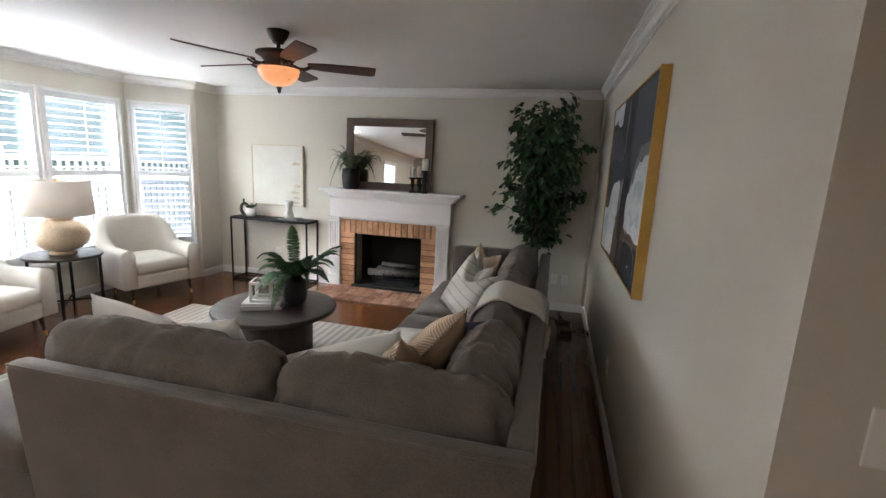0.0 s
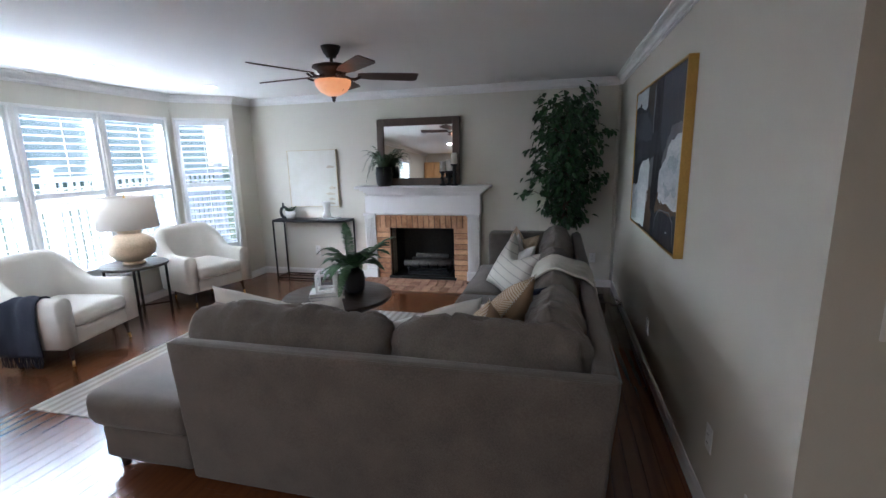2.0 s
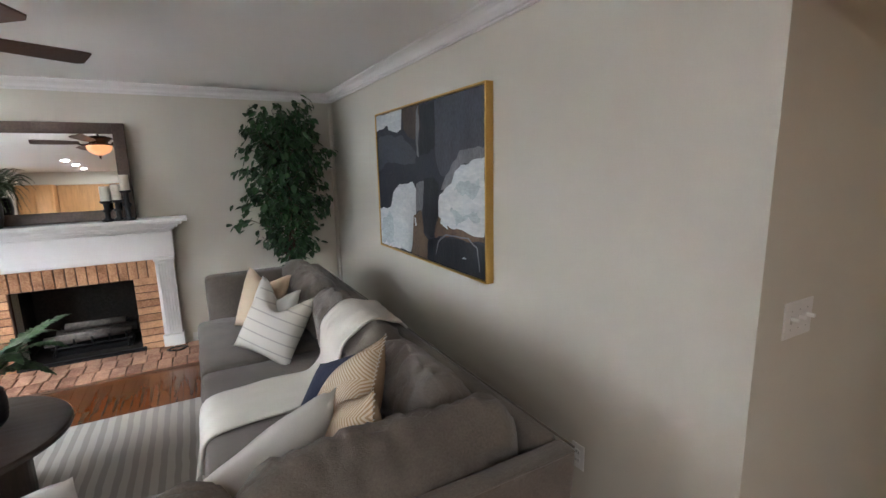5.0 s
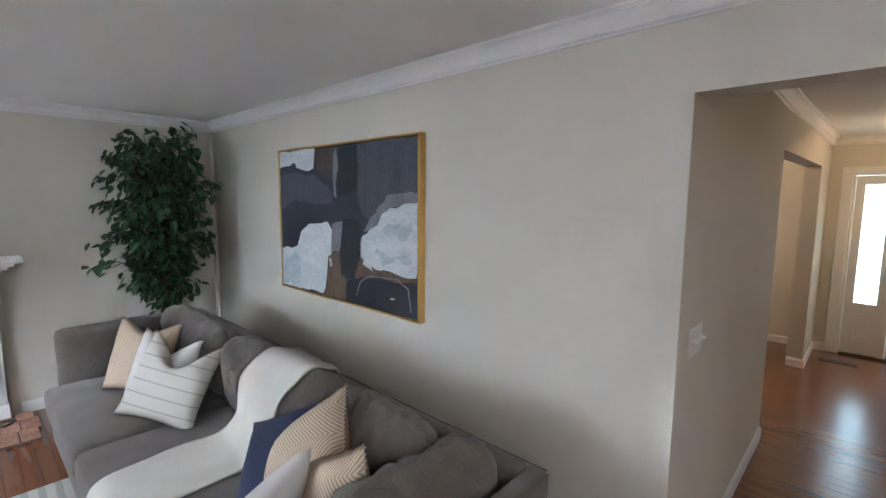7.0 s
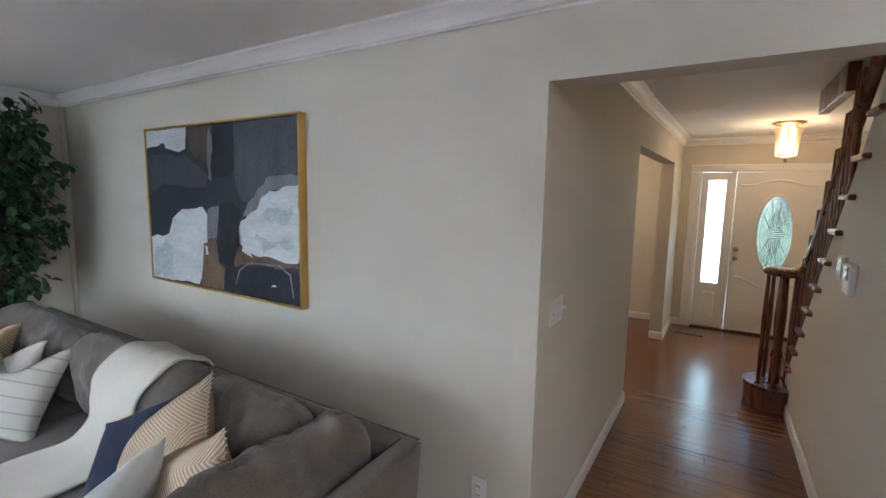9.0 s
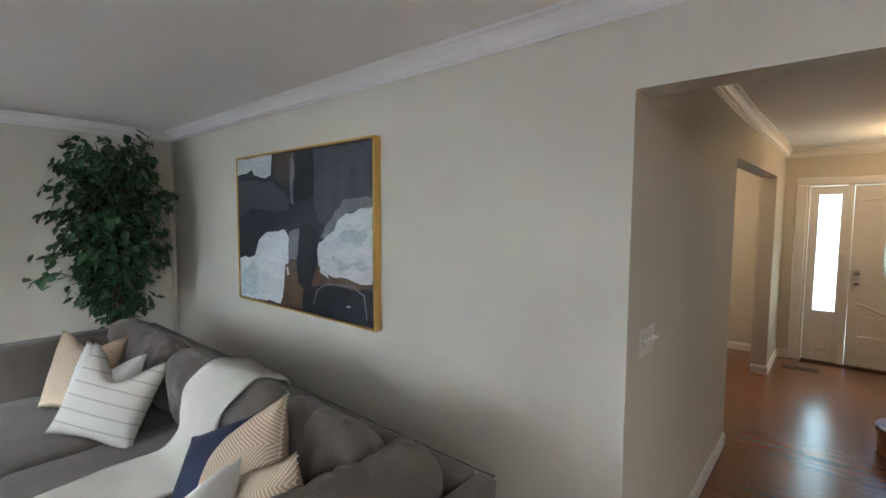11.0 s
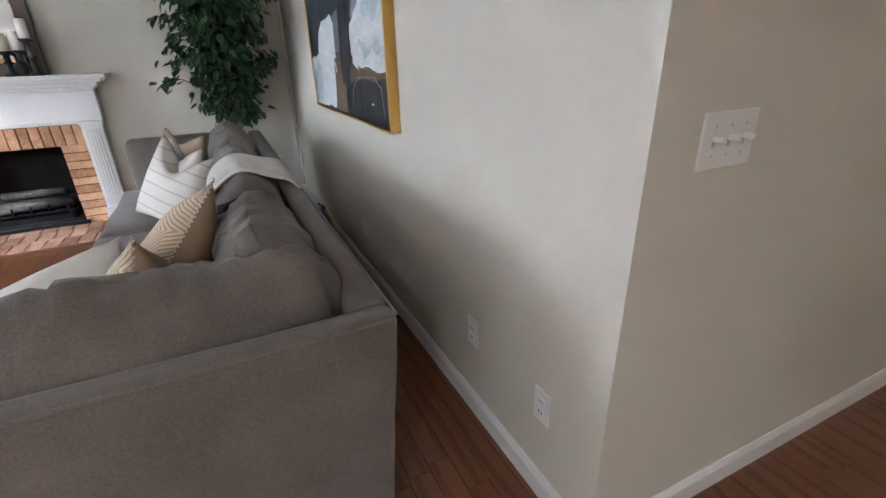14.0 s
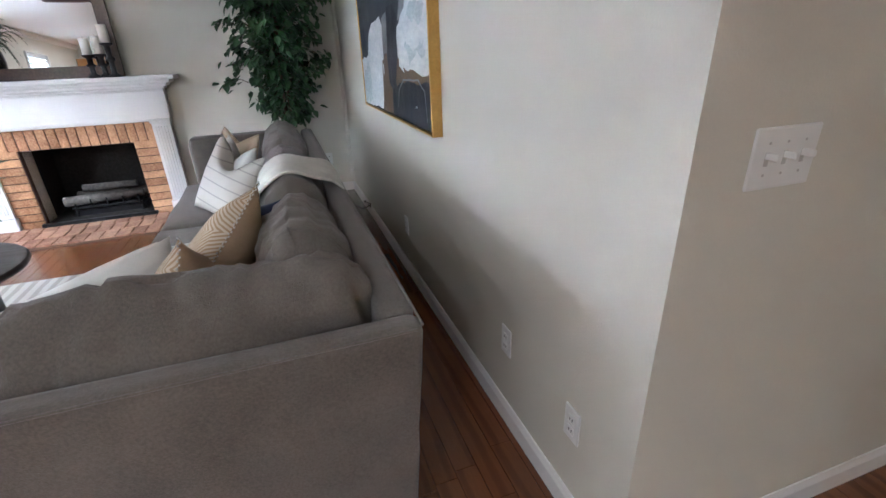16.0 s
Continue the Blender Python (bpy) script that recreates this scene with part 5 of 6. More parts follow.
for k in range(3):
    a = k * 2.1
    tube(tr, [(0.02 * math.cos(a), 0.02 * math.sin(a), 0.2), (0.035 * math.cos(a + 1), 0.035 * math.sin(a + 1), 0.6), (0.03 * math.cos(a + 2.4), 0.03 * math.sin(a + 2.4), 1.1), (0.05 * math.cos(a + 3), 0.05 * math.sin(a + 3), 1.75)], 0.014, 8)
for k in range(64):
    z = 0.86 + 1.40 * (k + 0.5) / 64
    u = (z - 0.86) / 1.40
    reach = (0.13 + 0.20 * math.sin(math.pi * min(1, 0.22 + 0.70 * u)) ** 0.8) * rng.uniform(0.6, 1.0)
    a = k * 2.4 + rng.uniform(-0.3, 0.3)
    tip = Vector((math.cos(a) * reach * 1.08, min(0.29, math.sin(a) * reach), z + rng.uniform(-0.02, 0.10)))
    start = Vector((0.02 * math.cos(a), 0.02 * math.sin(a), max(0.8, min(1.75, z - 0.15))))
    rod(tr, start, tip, 0.005, 0.002, 5)
    tips.append((start, tip, 31, 0.042))
# longer sprays that stand out of the crown, arching, with clear gaps between them
for k in range(32):
    z = 1.12 + 1.16 * (k + 0.5) / 32
    a = k * 2.4 + 0.9
    reach = rng.uniform(0.34, 0.50) * (1.0 if z < 1.9 else 0.8)
    start = Vector((0.05 * math.cos(a), 0.05 * math.sin(a), max(0.85, min(1.8, z - 0.12))))
    mid = start + Vector((0.6 * reach * math.cos(a), min(0.25, 0.6 * reach * math.sin(a)), 0.15))
    tip = Vector((math.cos(a) * reach, min(0.31, math.sin(a) * reach), z + rng.uniform(-0.05, 0.07)))
    rod(tr, start, mid, 0.005, 0.003, 5)
    rod(tr, mid, tip, 0.003, 0.0015, 5)
    tips.append((mid, tip, 19, 0.030))
part("trunk", tr, M_BARK, fic, "twisted thin brown stems", True)
V, Fc = [], []
for s, e, many, loose in tips:
    d = e - s
    for k in range(many):
        u = 1.0 - 0.85 * rng.random() ** 1.2
        c = s + d * u + Vector((rng.gauss(0, loose), rng.gauss(0, loose), rng.gauss(-0.008, loose)))
        c.y = min(c.y, 0.33)
        ln, w = rng.uniform(0.032, 0.047), rng.uniform(0.021, 0.030)
        q = (Matrix.Rotation(math.atan2(d.y, d.x) + rng.uniform(-1.3, 1.3), 3, "Z") @ Matrix.Rotation(rng.uniform(0.1, 1.25), 3, "Y") @ Matrix.Rotation(rng.uniform(-0.6, 0.6), 3, "X"))
        b = len(V)
        for p in ((-ln, 0, 0), (-0.35 * ln, -w, 0.004), (0.35 * ln, -0.8 * w, 0.002), (ln * 1.1, 0, -0.006), (0.35 * ln, 0.8 * w, 0.002), (-0.35 * ln, w, 0.004), (0, 0, -0.004)):
            V.append(tuple(c + q @ Vector(p)))
        Fc += [(b, b + 1, b + 6), (b + 1, b + 2, b + 6), (b + 2, b + 3, b + 6), (b + 3, b + 4, b + 6), (b + 4, b + 5, b + 6), (b + 5, b, b + 6)]
mesh_part("crown", V, Fc, M_LEAF, fic, "dense glossy dark green leaves")

# ---- sectional sofa ----
sofa = thing("sectional_sofa", "charcoal grey fabric L-shaped sectional sofa with loose back cushions", "sofa", pose(0, 0, 0))
SX, SY, SB = 0.113, 1.168, 0.795


def sofa_part(name, *a, label="", **k):
    bm = softbox(mesh(), *a, **k)
    if name == "back_panel":
        # the outer backs lean out towards the top
        for v in bm.verts:
            low = (SB - v.co.z) / SB
            v.co.y += 0.030 * low * max(0, 1 - (v.co.y - SY) / 0.4)
            v.co.x -= low * (0.055 * max(0, 1 - (SX - v.co.x) / 0.4) - 0.03 * max(0, 1 - (v.co.x + 1.885) / 0.4))
    return part(name, bm, M_SOFA, sofa, label, True)


sofa_part("back_panel", -1.885, SX, SY, SY + 0.09, 0.06, SB, r=0.025, cuts=10, wrinkle=0.003, label="upholstered outer back")
sofa_part("back_panel", SX - 0.09, SX, SY + 0.085, 4.50, 0.06, SB, r=0.025, cuts=12, wrinkle=0.003)
sofa_part("arm", -0.84, SX - 0.135, 4.33, 4.50, 0.06, 0.81, r=0.045, cuts=9, wrinkle=0.004, label="padded end arm")
sofa_part("base", -2.44, -1.885, SY + 0.05, 2.12, 0.07, 0.27, r=0.03, wrinkle=0.003)
sofa_part("base", -1.885, SX - 0.13, SY + 0.12, 2.12, 0.07, 0.27, r=0.03)
sofa_part("base", -0.90, SX - 0.13, 2.12, 4.335, 0.07, 0.27, r=0.03)
sofa_part("seat_cushion", -2.51, -1.87, SY + 0.02, 2.16, 0.265, 0.455, r=0.055, puff=(0.01, 0.01, 0.015), wrinkle=0.006, seed=1, label="boxed chaise cushion")
sofa_part("seat_cushion", -1.875, -0.91, SY + 0.14, 2.16, 0.265, 0.455, r=0.05, puff=(0, 0, 0.015), wrinkle=0.006, seed=2)
sofa_part("seat_cushion", -0.92, -0.03, SY + 0.14, 2.16, 0.265, 0.455, r=0.05, puff=(0, 0, 0.015), wrinkle=0.006, seed=3)
sofa_part("seat_cushion", -0.93, -0.03, 2.15, 3.24, 0.265, 0.46, r=0.05, puff=(0, 0, 0.015), wrinkle=0.006, seed=4)
sofa_part("seat_cushion", -0.93, -0.03, 3.235, 4.335, 0.265, 0.46, r=0.05, puff=(0, 0, 0.015), wrinkle=0.006, seed=5)
for k, (x0, x1) in enumerate(((-1.90, -0.840), (-0.835, 0.020))):
    sofa_part("back_cushion", x0, x1, -0.115, 0.115, -0.215, 0.225, r=0.095, puff=(0.02, 0.05, 0.028), cuts=34, wrinkle=0.020, seed=10 + k, label="plump loose back cushion", m=pose(0, SY + 0.238, (0.676, 0.680)[k], -3, (0, -0.8)[k]))
for k, (y0, y1) in enumerate(((1.50, 2.13), (2.12, 3.20), (3.19, 4.33))):
    sofa_part("back_cushion", -0.11, 0.11, y0, y1, -0.215, 0.225, r=0.105, puff=(0.045, 0.014, 0.022), cuts=34, wrinkle=0.017, seed=20 + k, label="plump loose back cushion", m=pose(SX - 0.238, 0, 0.682, 0, -5))
for x, y in ((-2.38, 1.28), (-2.38, 2.05), (SX - 0.06, 1.24), (-0.84, 4.42), (SX - 0.07, 4.42), (-1.2, 1.24)):
    part("leg", lathe(mesh(), [(0, 0), (0.02, 0), (0.028, 0.065), (0, 0.065)], 14, at=(x, y, 0.0)), M_DARKWOOD, sofa, "dark tapered wooden foot", True)


for a, b in (((-1.87, SY + 0.004, SB - 0.006), (SX - 0.02, SY + 0.004, SB - 0.006)), ((SX - 0.004, SY + 0.02, SB - 0.006), (SX - 0.004, 4.48, SB - 0.006))):
    part("seam", rod(mesh(), a, b, 0.004, n=6), M_SOFA, sofa)


# ---- scatter cushions ----
def scatter(label, material, w, h, t, m, seed, edge=None, back=None, chop=0.0, full=0.42):
    ob = thing("throw_pillow", label, "pillow", m, "pillows on the sofa")
    p = part("cushion", pillow(mesh(), w, h, t, seed=seed, chop=chop, full=full), material, ob, "", True)
    p.data.materials.append(back or material)
    if edge:
        bm = mesh()
        n = 44
        for k in range(n):
            v = 2 * (k + 0.5) / n - 1
            x = w / 2 * (1 - 0.10 * (1 - v * v))
            rod(bm, (x - 0.006, v * h / 2, 0), (x + 0.005, v * h / 2 + 0.004, 0.004 if k % 2 else -0.004), 0.0026, 0.0018, 5)
        part("braided_trim", bm, edge, p, "cream braided trim")
    return ob


def stand(x, y, z, face, lean, spin=0):
    """A pillow set upright on its edge: face is the heading of its front, lean how far it tips back, spin turns it in its own plane."""
    return pose(x, y, z, 0, 0, face + 90) @ pose(0, 0, 0, 90 - lean, 0, 0) @ pose(0, 0, 0, 0, 0, spin)


scatter("off-white linen pillow with thin dark pinstripes", M_PINSTRIPE, 0.46, 0.49, 0.18, stand(-0.465, 3.25, 0.69, 225, 27, -15), 1, chop=0.17)
scatter("plain white linen pillow behind the striped one", M_WHITE_CLOTH, 0.49, 0.46, 0.15, stand(-0.46, 3.46, 0.68, 203, 21, -4), 2, chop=0.12)
scatter("tan and cream woven stripe pillow by the sofa arm", M_TANSTRIPE, 0.47, 0.47, 0.15, stand(-0.475, 3.82, 0.69, 213, 21, -3), 3, chop=0.07)
scatter("navy blue velvet pillow on the sofa", M_NAVY, 0.42, 0.42, 0.12, stand(-0.40, 2.07, 0.70, 186, 50, 36), 4)
scatter("tan pillow with a cream woven stripe front and braided trim", M_TANSTRIPE, 0.47, 0.41, 0.22, stand(-0.40, 1.91, 0.742, 169, 34, 52), 5, M_WHITE_CLOTH, M_TAN, 0.0, 0.62)
scatter("small tan pillow with a striped front", M_TANSTRIPE, 0.40, 0.42, 0.20, stand(-0.47, 1.62, 0.70, 178, 12, 26), 6, M_WHITE_CLOTH, M_TAN, 0.0, 0.6)
scatter("plain white linen pillow leaning on the back cushions", M_WHITE_CLOTH, 0.56, 0.50, 0.19, stand(-0.74, 1.74, 0.64, 122, 28, -14), 7)
scatter("plain white linen pillow at the sofa end", M_WHITE_CLOTH, 0.50, 0.46, 0.17, stand(-1.72, 1.62, 0.70, 85, 16, 8), 8)
scatter("plain white linen pillow slumped at the sofa end", M_WHITE_CLOTH, 0.48, 0.44, 0.16, stand(-1.40, 1.66, 0.68, 100, 22, -10), 9)


def drape(name, pts, across, width, material, parent, label, thick=0.012, seed=0, wave=0.01):
    """A strip of cloth laid along a line of points, with slight folds."""
    bm = mesh()
    fine = []
    for p, q in zip(pts, pts[1:]):
        p, q = Vector(p), Vector(q)
        n = max(2, int((q - p).length / 0.03))
        fine += [p.lerp(q, k / n) for k in range(n)]
    fine.append(Vector(pts[-1]))
    for _ in range(3):
        fine = [fine[0]] + [(a + b * 2 + c) / 4 for a, b, c in zip(fine, fine[1:], fine[2:])] + [fine[-1]]
    ac = Vector(across).normalized()
    nv = 14
    rows = []
    for k, p in enumerate(fine):
        d = (fine[min(k + 1, len(fine) - 1)] - fine[max(k - 1, 0)]).normalized()
        nrm = d.cross(ac).normalized()
        rows.append([bm.verts.new(p + ac * width * (j / nv - 0.5 + 0.02 * noise.noise(Vector((k * 0.12, seed, j * 0.01)))) + nrm * wave * noise.noise(Vector((k * 0.10, j * 0.35, seed)))) for j in range(nv + 1)])
    for a, b in zip(rows, rows[1:]):
        for j in range(nv):
            bm.faces.new((a[j], b[j], b[j + 1], a[j + 1]))
    ob = part(name, bm, material, parent, label, True)
    solid(ob, thick).modifiers[0].offset = 0
    return ob, fine


def fringe(parent, at, along, width, n, length, material, rng):
    bm = mesh()
    al = Vector(along).normalized()
    for k in range(n):
        p = Vector(at) + al * width * ((k + 0.5) / n - 0.5)
        tube(bm, [p, p + Vector((rng.uniform(-0.008, 0.008), rng.uniform(-0.008, 0.008), -length * 0.5)), p + Vector((rng.uniform(-0.012, 0.012), rng.uniform(-0.012, 0.012), -length))], 0.0045, 5)
    return part("fringe", bm, material, parent, "knotted fringe")


rng = random.Random(5)
tw = thing("throw_blanket", "ivory knitted throw draped over the sofa back and seat", "blanket", Matrix())
HULL = []
for ob in list(sofa.children):
    if ob.name.split(".")[0] in ("back_panel", "seat_cushion", "back_cushion", "base"):
        mm = ob.matrix_local
        HULL.append(BVHTree.FromPolygons([mm @ v.co for v in ob.data.vertices], [tuple(p.vertices) for p in ob.data.polygons]))


def laid(pts, across, width, lift, seed):
    """Cloth let down on the sofa: every point of the strip drops along its normal until it meets the upholstery."""
    fine = []
    for p, q in zip(pts, pts[1:]):
        p, q = Vector(p), Vector(q)
        n = max(2, int((q - p).length / 0.022))
        fine += [p.lerp(q, k / n) for k in range(n)]
    fine.append(Vector(pts[-1]))
    for _ in range(14):
        fine = [fine[0]] + [(a + b * 2 + c) / 4 for a, b, c in zip(fine, fine[1:], fine[2:])] + [fine[-1]]
    ac = Vector(across).normalized()
    nv, grid = 22, []
    for k, p in enumerate(fine):
        d = (fine[min(k + 1, len(fine) - 1)] - fine[max(k - 1, 0)])
        d.y = 0
        nrm = ac.cross(d.normalized())
        nrm = nrm.normalized()
        row = []
        for j in range(nv + 1):
            o = p + ac * width * (j / nv - 0.5 + 0.03 * noise.noise(Vector((k * 0.10, seed, 0))))
            hits = [h for h in (t.ray_cast(o + nrm * 0.09, -nrm, 0.16) for t in HULL) if h[0] is not None]
            down = min(min(h[3] for h in hits), 0.115) if hits else 0.105
            at = o + nrm * (0.09 - down)
            row.append(at)
        grid.append(row)
    for _ in range(4):
        grid = [[(grid[max(k - 1, 0)][j] + grid[min(k + 1, len(grid) - 1)][j] + 2 * grid[k][j]) / 4 for j in range(nv + 1)] for k in range(len(grid))]
    bm = mesh()
    vs = []
    for k, row in enumerate(grid):
        d = fine[min(k + 1, len(fine) - 1)] - fine[max(k - 1, 0)]
        d.y = 0
        nrm = ac.cross(d.normalized()).normalized()
        vs.append([bm.verts.new(p + nrm * (lift + 0.006 * noise.noise(Vector((k * 0.12, j * 0.3, seed))))) for j, p in enumerate(row)])
    for a, b in zip(vs, vs[1:]):
        for j in range(nv):
            bm.faces.new((a[j], a[j + 1], b[j + 1], b[j]))
    bmesh.ops.recalc_face_normals(bm, faces=bm.faces[:])
    bmesh.ops.solidify(bm, geom=bm.faces[:], thickness=0.010)
    return bm


part("blanket", laid([(0.122, 2.70, 0.60), (0.122, 2.69, 0.70), (0.118, 2.65, 0.80), (0.06, 2.58, 0.865), (-0.03, 2.51, 0.91), (-0.12, 2.48, 0.925), (-0.22, 2.49, 0.905), (-0.295, 2.53, 0.83), (-0.30, 2.57, 0.70), (-0.30, 2.61, 0.56), (-0.36, 2.64, 0.48), (-0.55, 2.65, 0.475), (-0.86, 2.63, 0.465), (-0.945, 2.61, 0.42), (-0.95, 2.60, 0.30)], (0.06, 1, 0), 0.42, 0.022, 3), M_THROW, tw, "ivory knitted cloth", True)
fringe(tw, (-0.955, 2.60, 0.305), (0.06, 1, 0), 0.40, 44, 0.07, M_THROW, rng)
fringe(tw, (0.131, 2.70, 0.605), (0.06, 1, 0), 0.40, 44, 0.06, M_THROW, rng)

# ---- rug ----
rug = thing("area_rug", "flat woven rug with soft grey and cream stripes", "rug", pose(-2.0, 2.73, 0.0))
part("weave", softbox(mesh(), -1.55, 1.55, -1.15, 1.15, 0.001, 0.013, r=0.005, cuts=5), M_RUG, rug)

# ---- coffee table ----
ct = thing("coffee_table", "round espresso wood coffee table on a drum base", "coffee table", pose(-1.99, 3.06, 0.013))
part("tabletop", lathe(mesh(), [(0, 0.385), (0.45, 0.385), (0.470, 0.392), (0.475, 0.402), (0.472, 0.418), (0.465, 0.424), (0, 0.424)], 64), M_DARKWOOD, ct, "round dark wood top", False)
part("drum_base", lathe(mesh(), [(0, 0), (0.28, 0), (0.285, 0.01), (0.285, 0.375), (0.28, 0.385), (0, 0.385)], 48), M_DARKWOOD, ct, "dark drum base", False)
TZ = 0.013 + 0.424
for k, (m, w, d, h, mc, lb) in enumerate(((pose(-2.06, 3.0, TZ, 0, 0, 28), 0.30, 0.23, 0.028, M_GREYBOOK, "grey hardback book lying on the coffee table"), (pose(-2.055, 3.0, TZ + 0.028, 0, 0, 22), 0.28, 0.21, 0.024, M_WHITEBOOK, "white hardback book stacked on another"))):
    b = thing("book", lb, "book", m, "stacked books")
    cv = mesh()
    box(cv, -w / 2, w / 2, -d / 2, d / 2, 0, 0.003)
    box(cv, -w / 2, w / 2, -d / 2, d / 2, h - 0.003, h)
    box(cv, -w / 2, -w / 2 + 0.004, -d / 2, d / 2, 0.003, h - 0.003)
    part("cover", cv, mc, b)
    part("pages", slab(-w / 2 + 0.004, w / 2 - 0.005, -d / 2 + 0.005, d / 2 - 0.005, 0.003, h - 0.003), M_PAPER, b, "cream page block")
cube = thing("decorative_cube", "white open lattice cube ornament on the books", "ornament", pose(-2.06, 3.01, TZ + 0.052, 0, 0, 20))
S = 0.075
for a in (-S, S):
    for b in (-S, S):
        part("bar", slab(a - 0.011, a + 0.011, b - 0.011, b + 0.011, 0.022, 0.14, 0.002, 1), M_WHITECER, cube)
for z in (0.0, 0.14):
    for b in (-S, S):
        part("bar", slab(-S - 0.011, S + 0.011, b - 0.011, b + 0.011, z, z + 0.022, 0.002, 1), M_WHITECER, cube)
        part("bar", slab(b - 0.011, b + 0.011, -S + 0.011, S - 0.011, z, z + 0.022, 0.002, 1), M_WHITECER, cube)
fv = thing("fern_in_vase", "green fern fronds in a black ribbed vase", "plant", pose(-1.86, 3.14, TZ))
part("vase", lathe(mesh(), [(0, 0), (0.055, 0), (0.075, 0.02)] + [(0.082 + 0.010 * math.sin(math.pi * k / 14) + (0.002 if k % 2 else -0.001), 0.03 + 0.012 * k) for k in range(14)] + [(0.06, 0.215), (0.045, 0.225), (0.045, 0.24), (0.038, 0.24), (0.038, 0.2), (0, 0.2)], 36), M_BLACK, fv, "black ribbed vase", True)
rng = random.Random(3)
V, Fc = [], []
for k in range(26):
    a = k * 2.4
    frond(V, Fc, Matrix.Translation((0.015 * math.cos(a), 0.015 * math.sin(a), 0.22)) @ Matrix.Rotation(a, 4, "Z"), rng.uniform(0.29, 0.45), rng.uniform(0.55, 1.25), 0.062, 40, rng.uniform(0.55, 1.55), rng)
mesh_part("fronds", V, Fc, M_FERN, fv, "arching green fern fronds")


# ---- armchairs ----
def armchair(m, label):
    """A barrel armchair facing its own +x: one shell that sweeps from low arms up to a rounded back."""
    t = thing("armchair", label, "armchair", m, "cream armchairs")
    bm = mesh()
    rows = []
    n = 44
    for k in range(n + 1):
        s = 2 * k / n - 1
        u = abs(s)
        # plan: straight arms, then a round back
        if u > 0.5:
            f = (u - 0.5) / 0.5
            c = Vector((-0.12 + 0.47 * f, math.copysign(0.335, s)))
            nr = Vector((0, math.copysign(1, s)))
        else:
            a = u / 0.5 * math.pi / 2
            c = Vector((-0.12 - 0.23 * math.cos(a) ** 0.8, math.copysign(0.335 * math.sin(a) ** 0.85, s)))
            nr = Vector((-math.cos(a), math.copysign(math.sin(a), s)))
        top = 0.585 + 0.285 * (1 - min(1, max(0, (u - 0.22) / 0.42)) ** 2 * (3 - 2 * min(1, max(0, (u - 0.22) / 0.42))))
        half, lean = 0.062, 0.05 * (top - 0.585) / 0.285
        row = []
        for o, z in ((half, 0.18), (half, 0.45), (half, top - 0.05), (half * 0.75, top - 0.015), (0.2 * half, top), (-0.3 * half, top), (-half * 0.8, top - 0.02), (-half, top - 0.06), (-half, 0.45), (-half, 0.18)):
            zz = (z - 0.18) / 0.69
            row.append(bm.verts.new((c.x + nr.x * (o + lean * zz), c.y + nr.y * (o + lean * zz * 0.6), z)))
        rows.append(row)
    for a, b in zip(rows, rows[1:]):
        for i in range(len(a)):
            j = (i + 1) % len(a)
            bm.faces.new((a[i], b[i], b[j], a[j]))
    bm.faces.new(rows[0])
    bm.faces.new(rows[-1][::-1])
    part("shell", bm, M_CREAM, t, "curved upholstered back and arms", True)
    part("seat_base", softbox(mesh(), -0.33, 0.345, -0.28, 0.28, 0.17, 0.32, r=0.03), M_CREAM, t, "", True)
    part("seat_cushion", softbox(mesh(), -0.30, 0.375, -0.272, 0.272, 0.315, 0.445, r=0.05, puff=(0.01, 0, 0.02), wrinkle=0.004), M_CREAM, t, "plump seat cushion", True)
    for x, y in ((0.29, 0.29), (0.29, -0.29), (-0.25, 0.22), (-0.25, -0.22)):
        lg = part("leg", rod(mesh(), (x * 1.04, y * 1.04, 0.05), (x, y, 0.18), 0.012, 0.02, 12), M_DARKWOOD, t, "dark tapered leg", True)
        part("ferrule", rod(mesh(), (x * 1.06, y * 1.06, 0.0), (x * 1.04, y * 1.04, 0.05), 0.010, 0.0125, 12), M_BRASS, lg, "brass tip", True)
    return t


ch1 = armchair(pose(-4.28, 2.41, 0, 0, 0, 10), "cream upholstered armchair with a navy throw over its arm")
ch2 = armchair(pose(-4.27, 4.02, 0, 0, 0, -17), "cream upholstered barrel armchair beside the lamp table")
nt = thing("throw_blanket", "navy knitted throw hanging over the armchair arm", "blanket", pose(-4.28, 2.41, 0, 0, 0, 10))
drape("blanket", [(-0.01, -0.425, 0.13), (-0.01, -0.422, 0.45), (0.0, -0.415, 0.585), (0.0, -0.345, 0.615), (0.0, -0.265, 0.59), (0.0, -0.255, 0.48)], (1, 0, 0), 0.38, M_NAVYKNIT, nt, "navy knitted cloth", 0.014, 7, 0.02)
fringe(nt, (-0.01, -0.425, 0.13), (1, 0, 0), 0.36, 26, 0.09, M_NAVYKNIT, random.Random(6))

# ---- side table and lamp ----
st = thing("side_table", "round dark-topped side table on thin black metal legs", "side table", pose(-4.37, 3.22, 0))
part("tabletop", lathe(mesh(), [(0, 0.575), (0.30, 0.575), (0.305, 0.58), (0.305, 0.597), (0.30, 0.602), (0, 0.602)], 48), M_DARKWOOD, st, "round dark top")
for k in range(4):
    a = math.radians(45 + 90 * k)
    x, y = 0.27 * math.cos(a), 0.27 * math.sin(a)
    part("leg", slab(x - 0.010, x + 0.010, y - 0.010, y + 0.010, 0, 0.575, 0.002, 1), M_IRON, st, "thin black metal leg")
for s in (1, -1):
    part("stretcher", rod(mesh(), (-0.19, -0.19 * s, 0.14), (0.19, 0.19 * s, 0.14), 0.008), M_IRON, st)
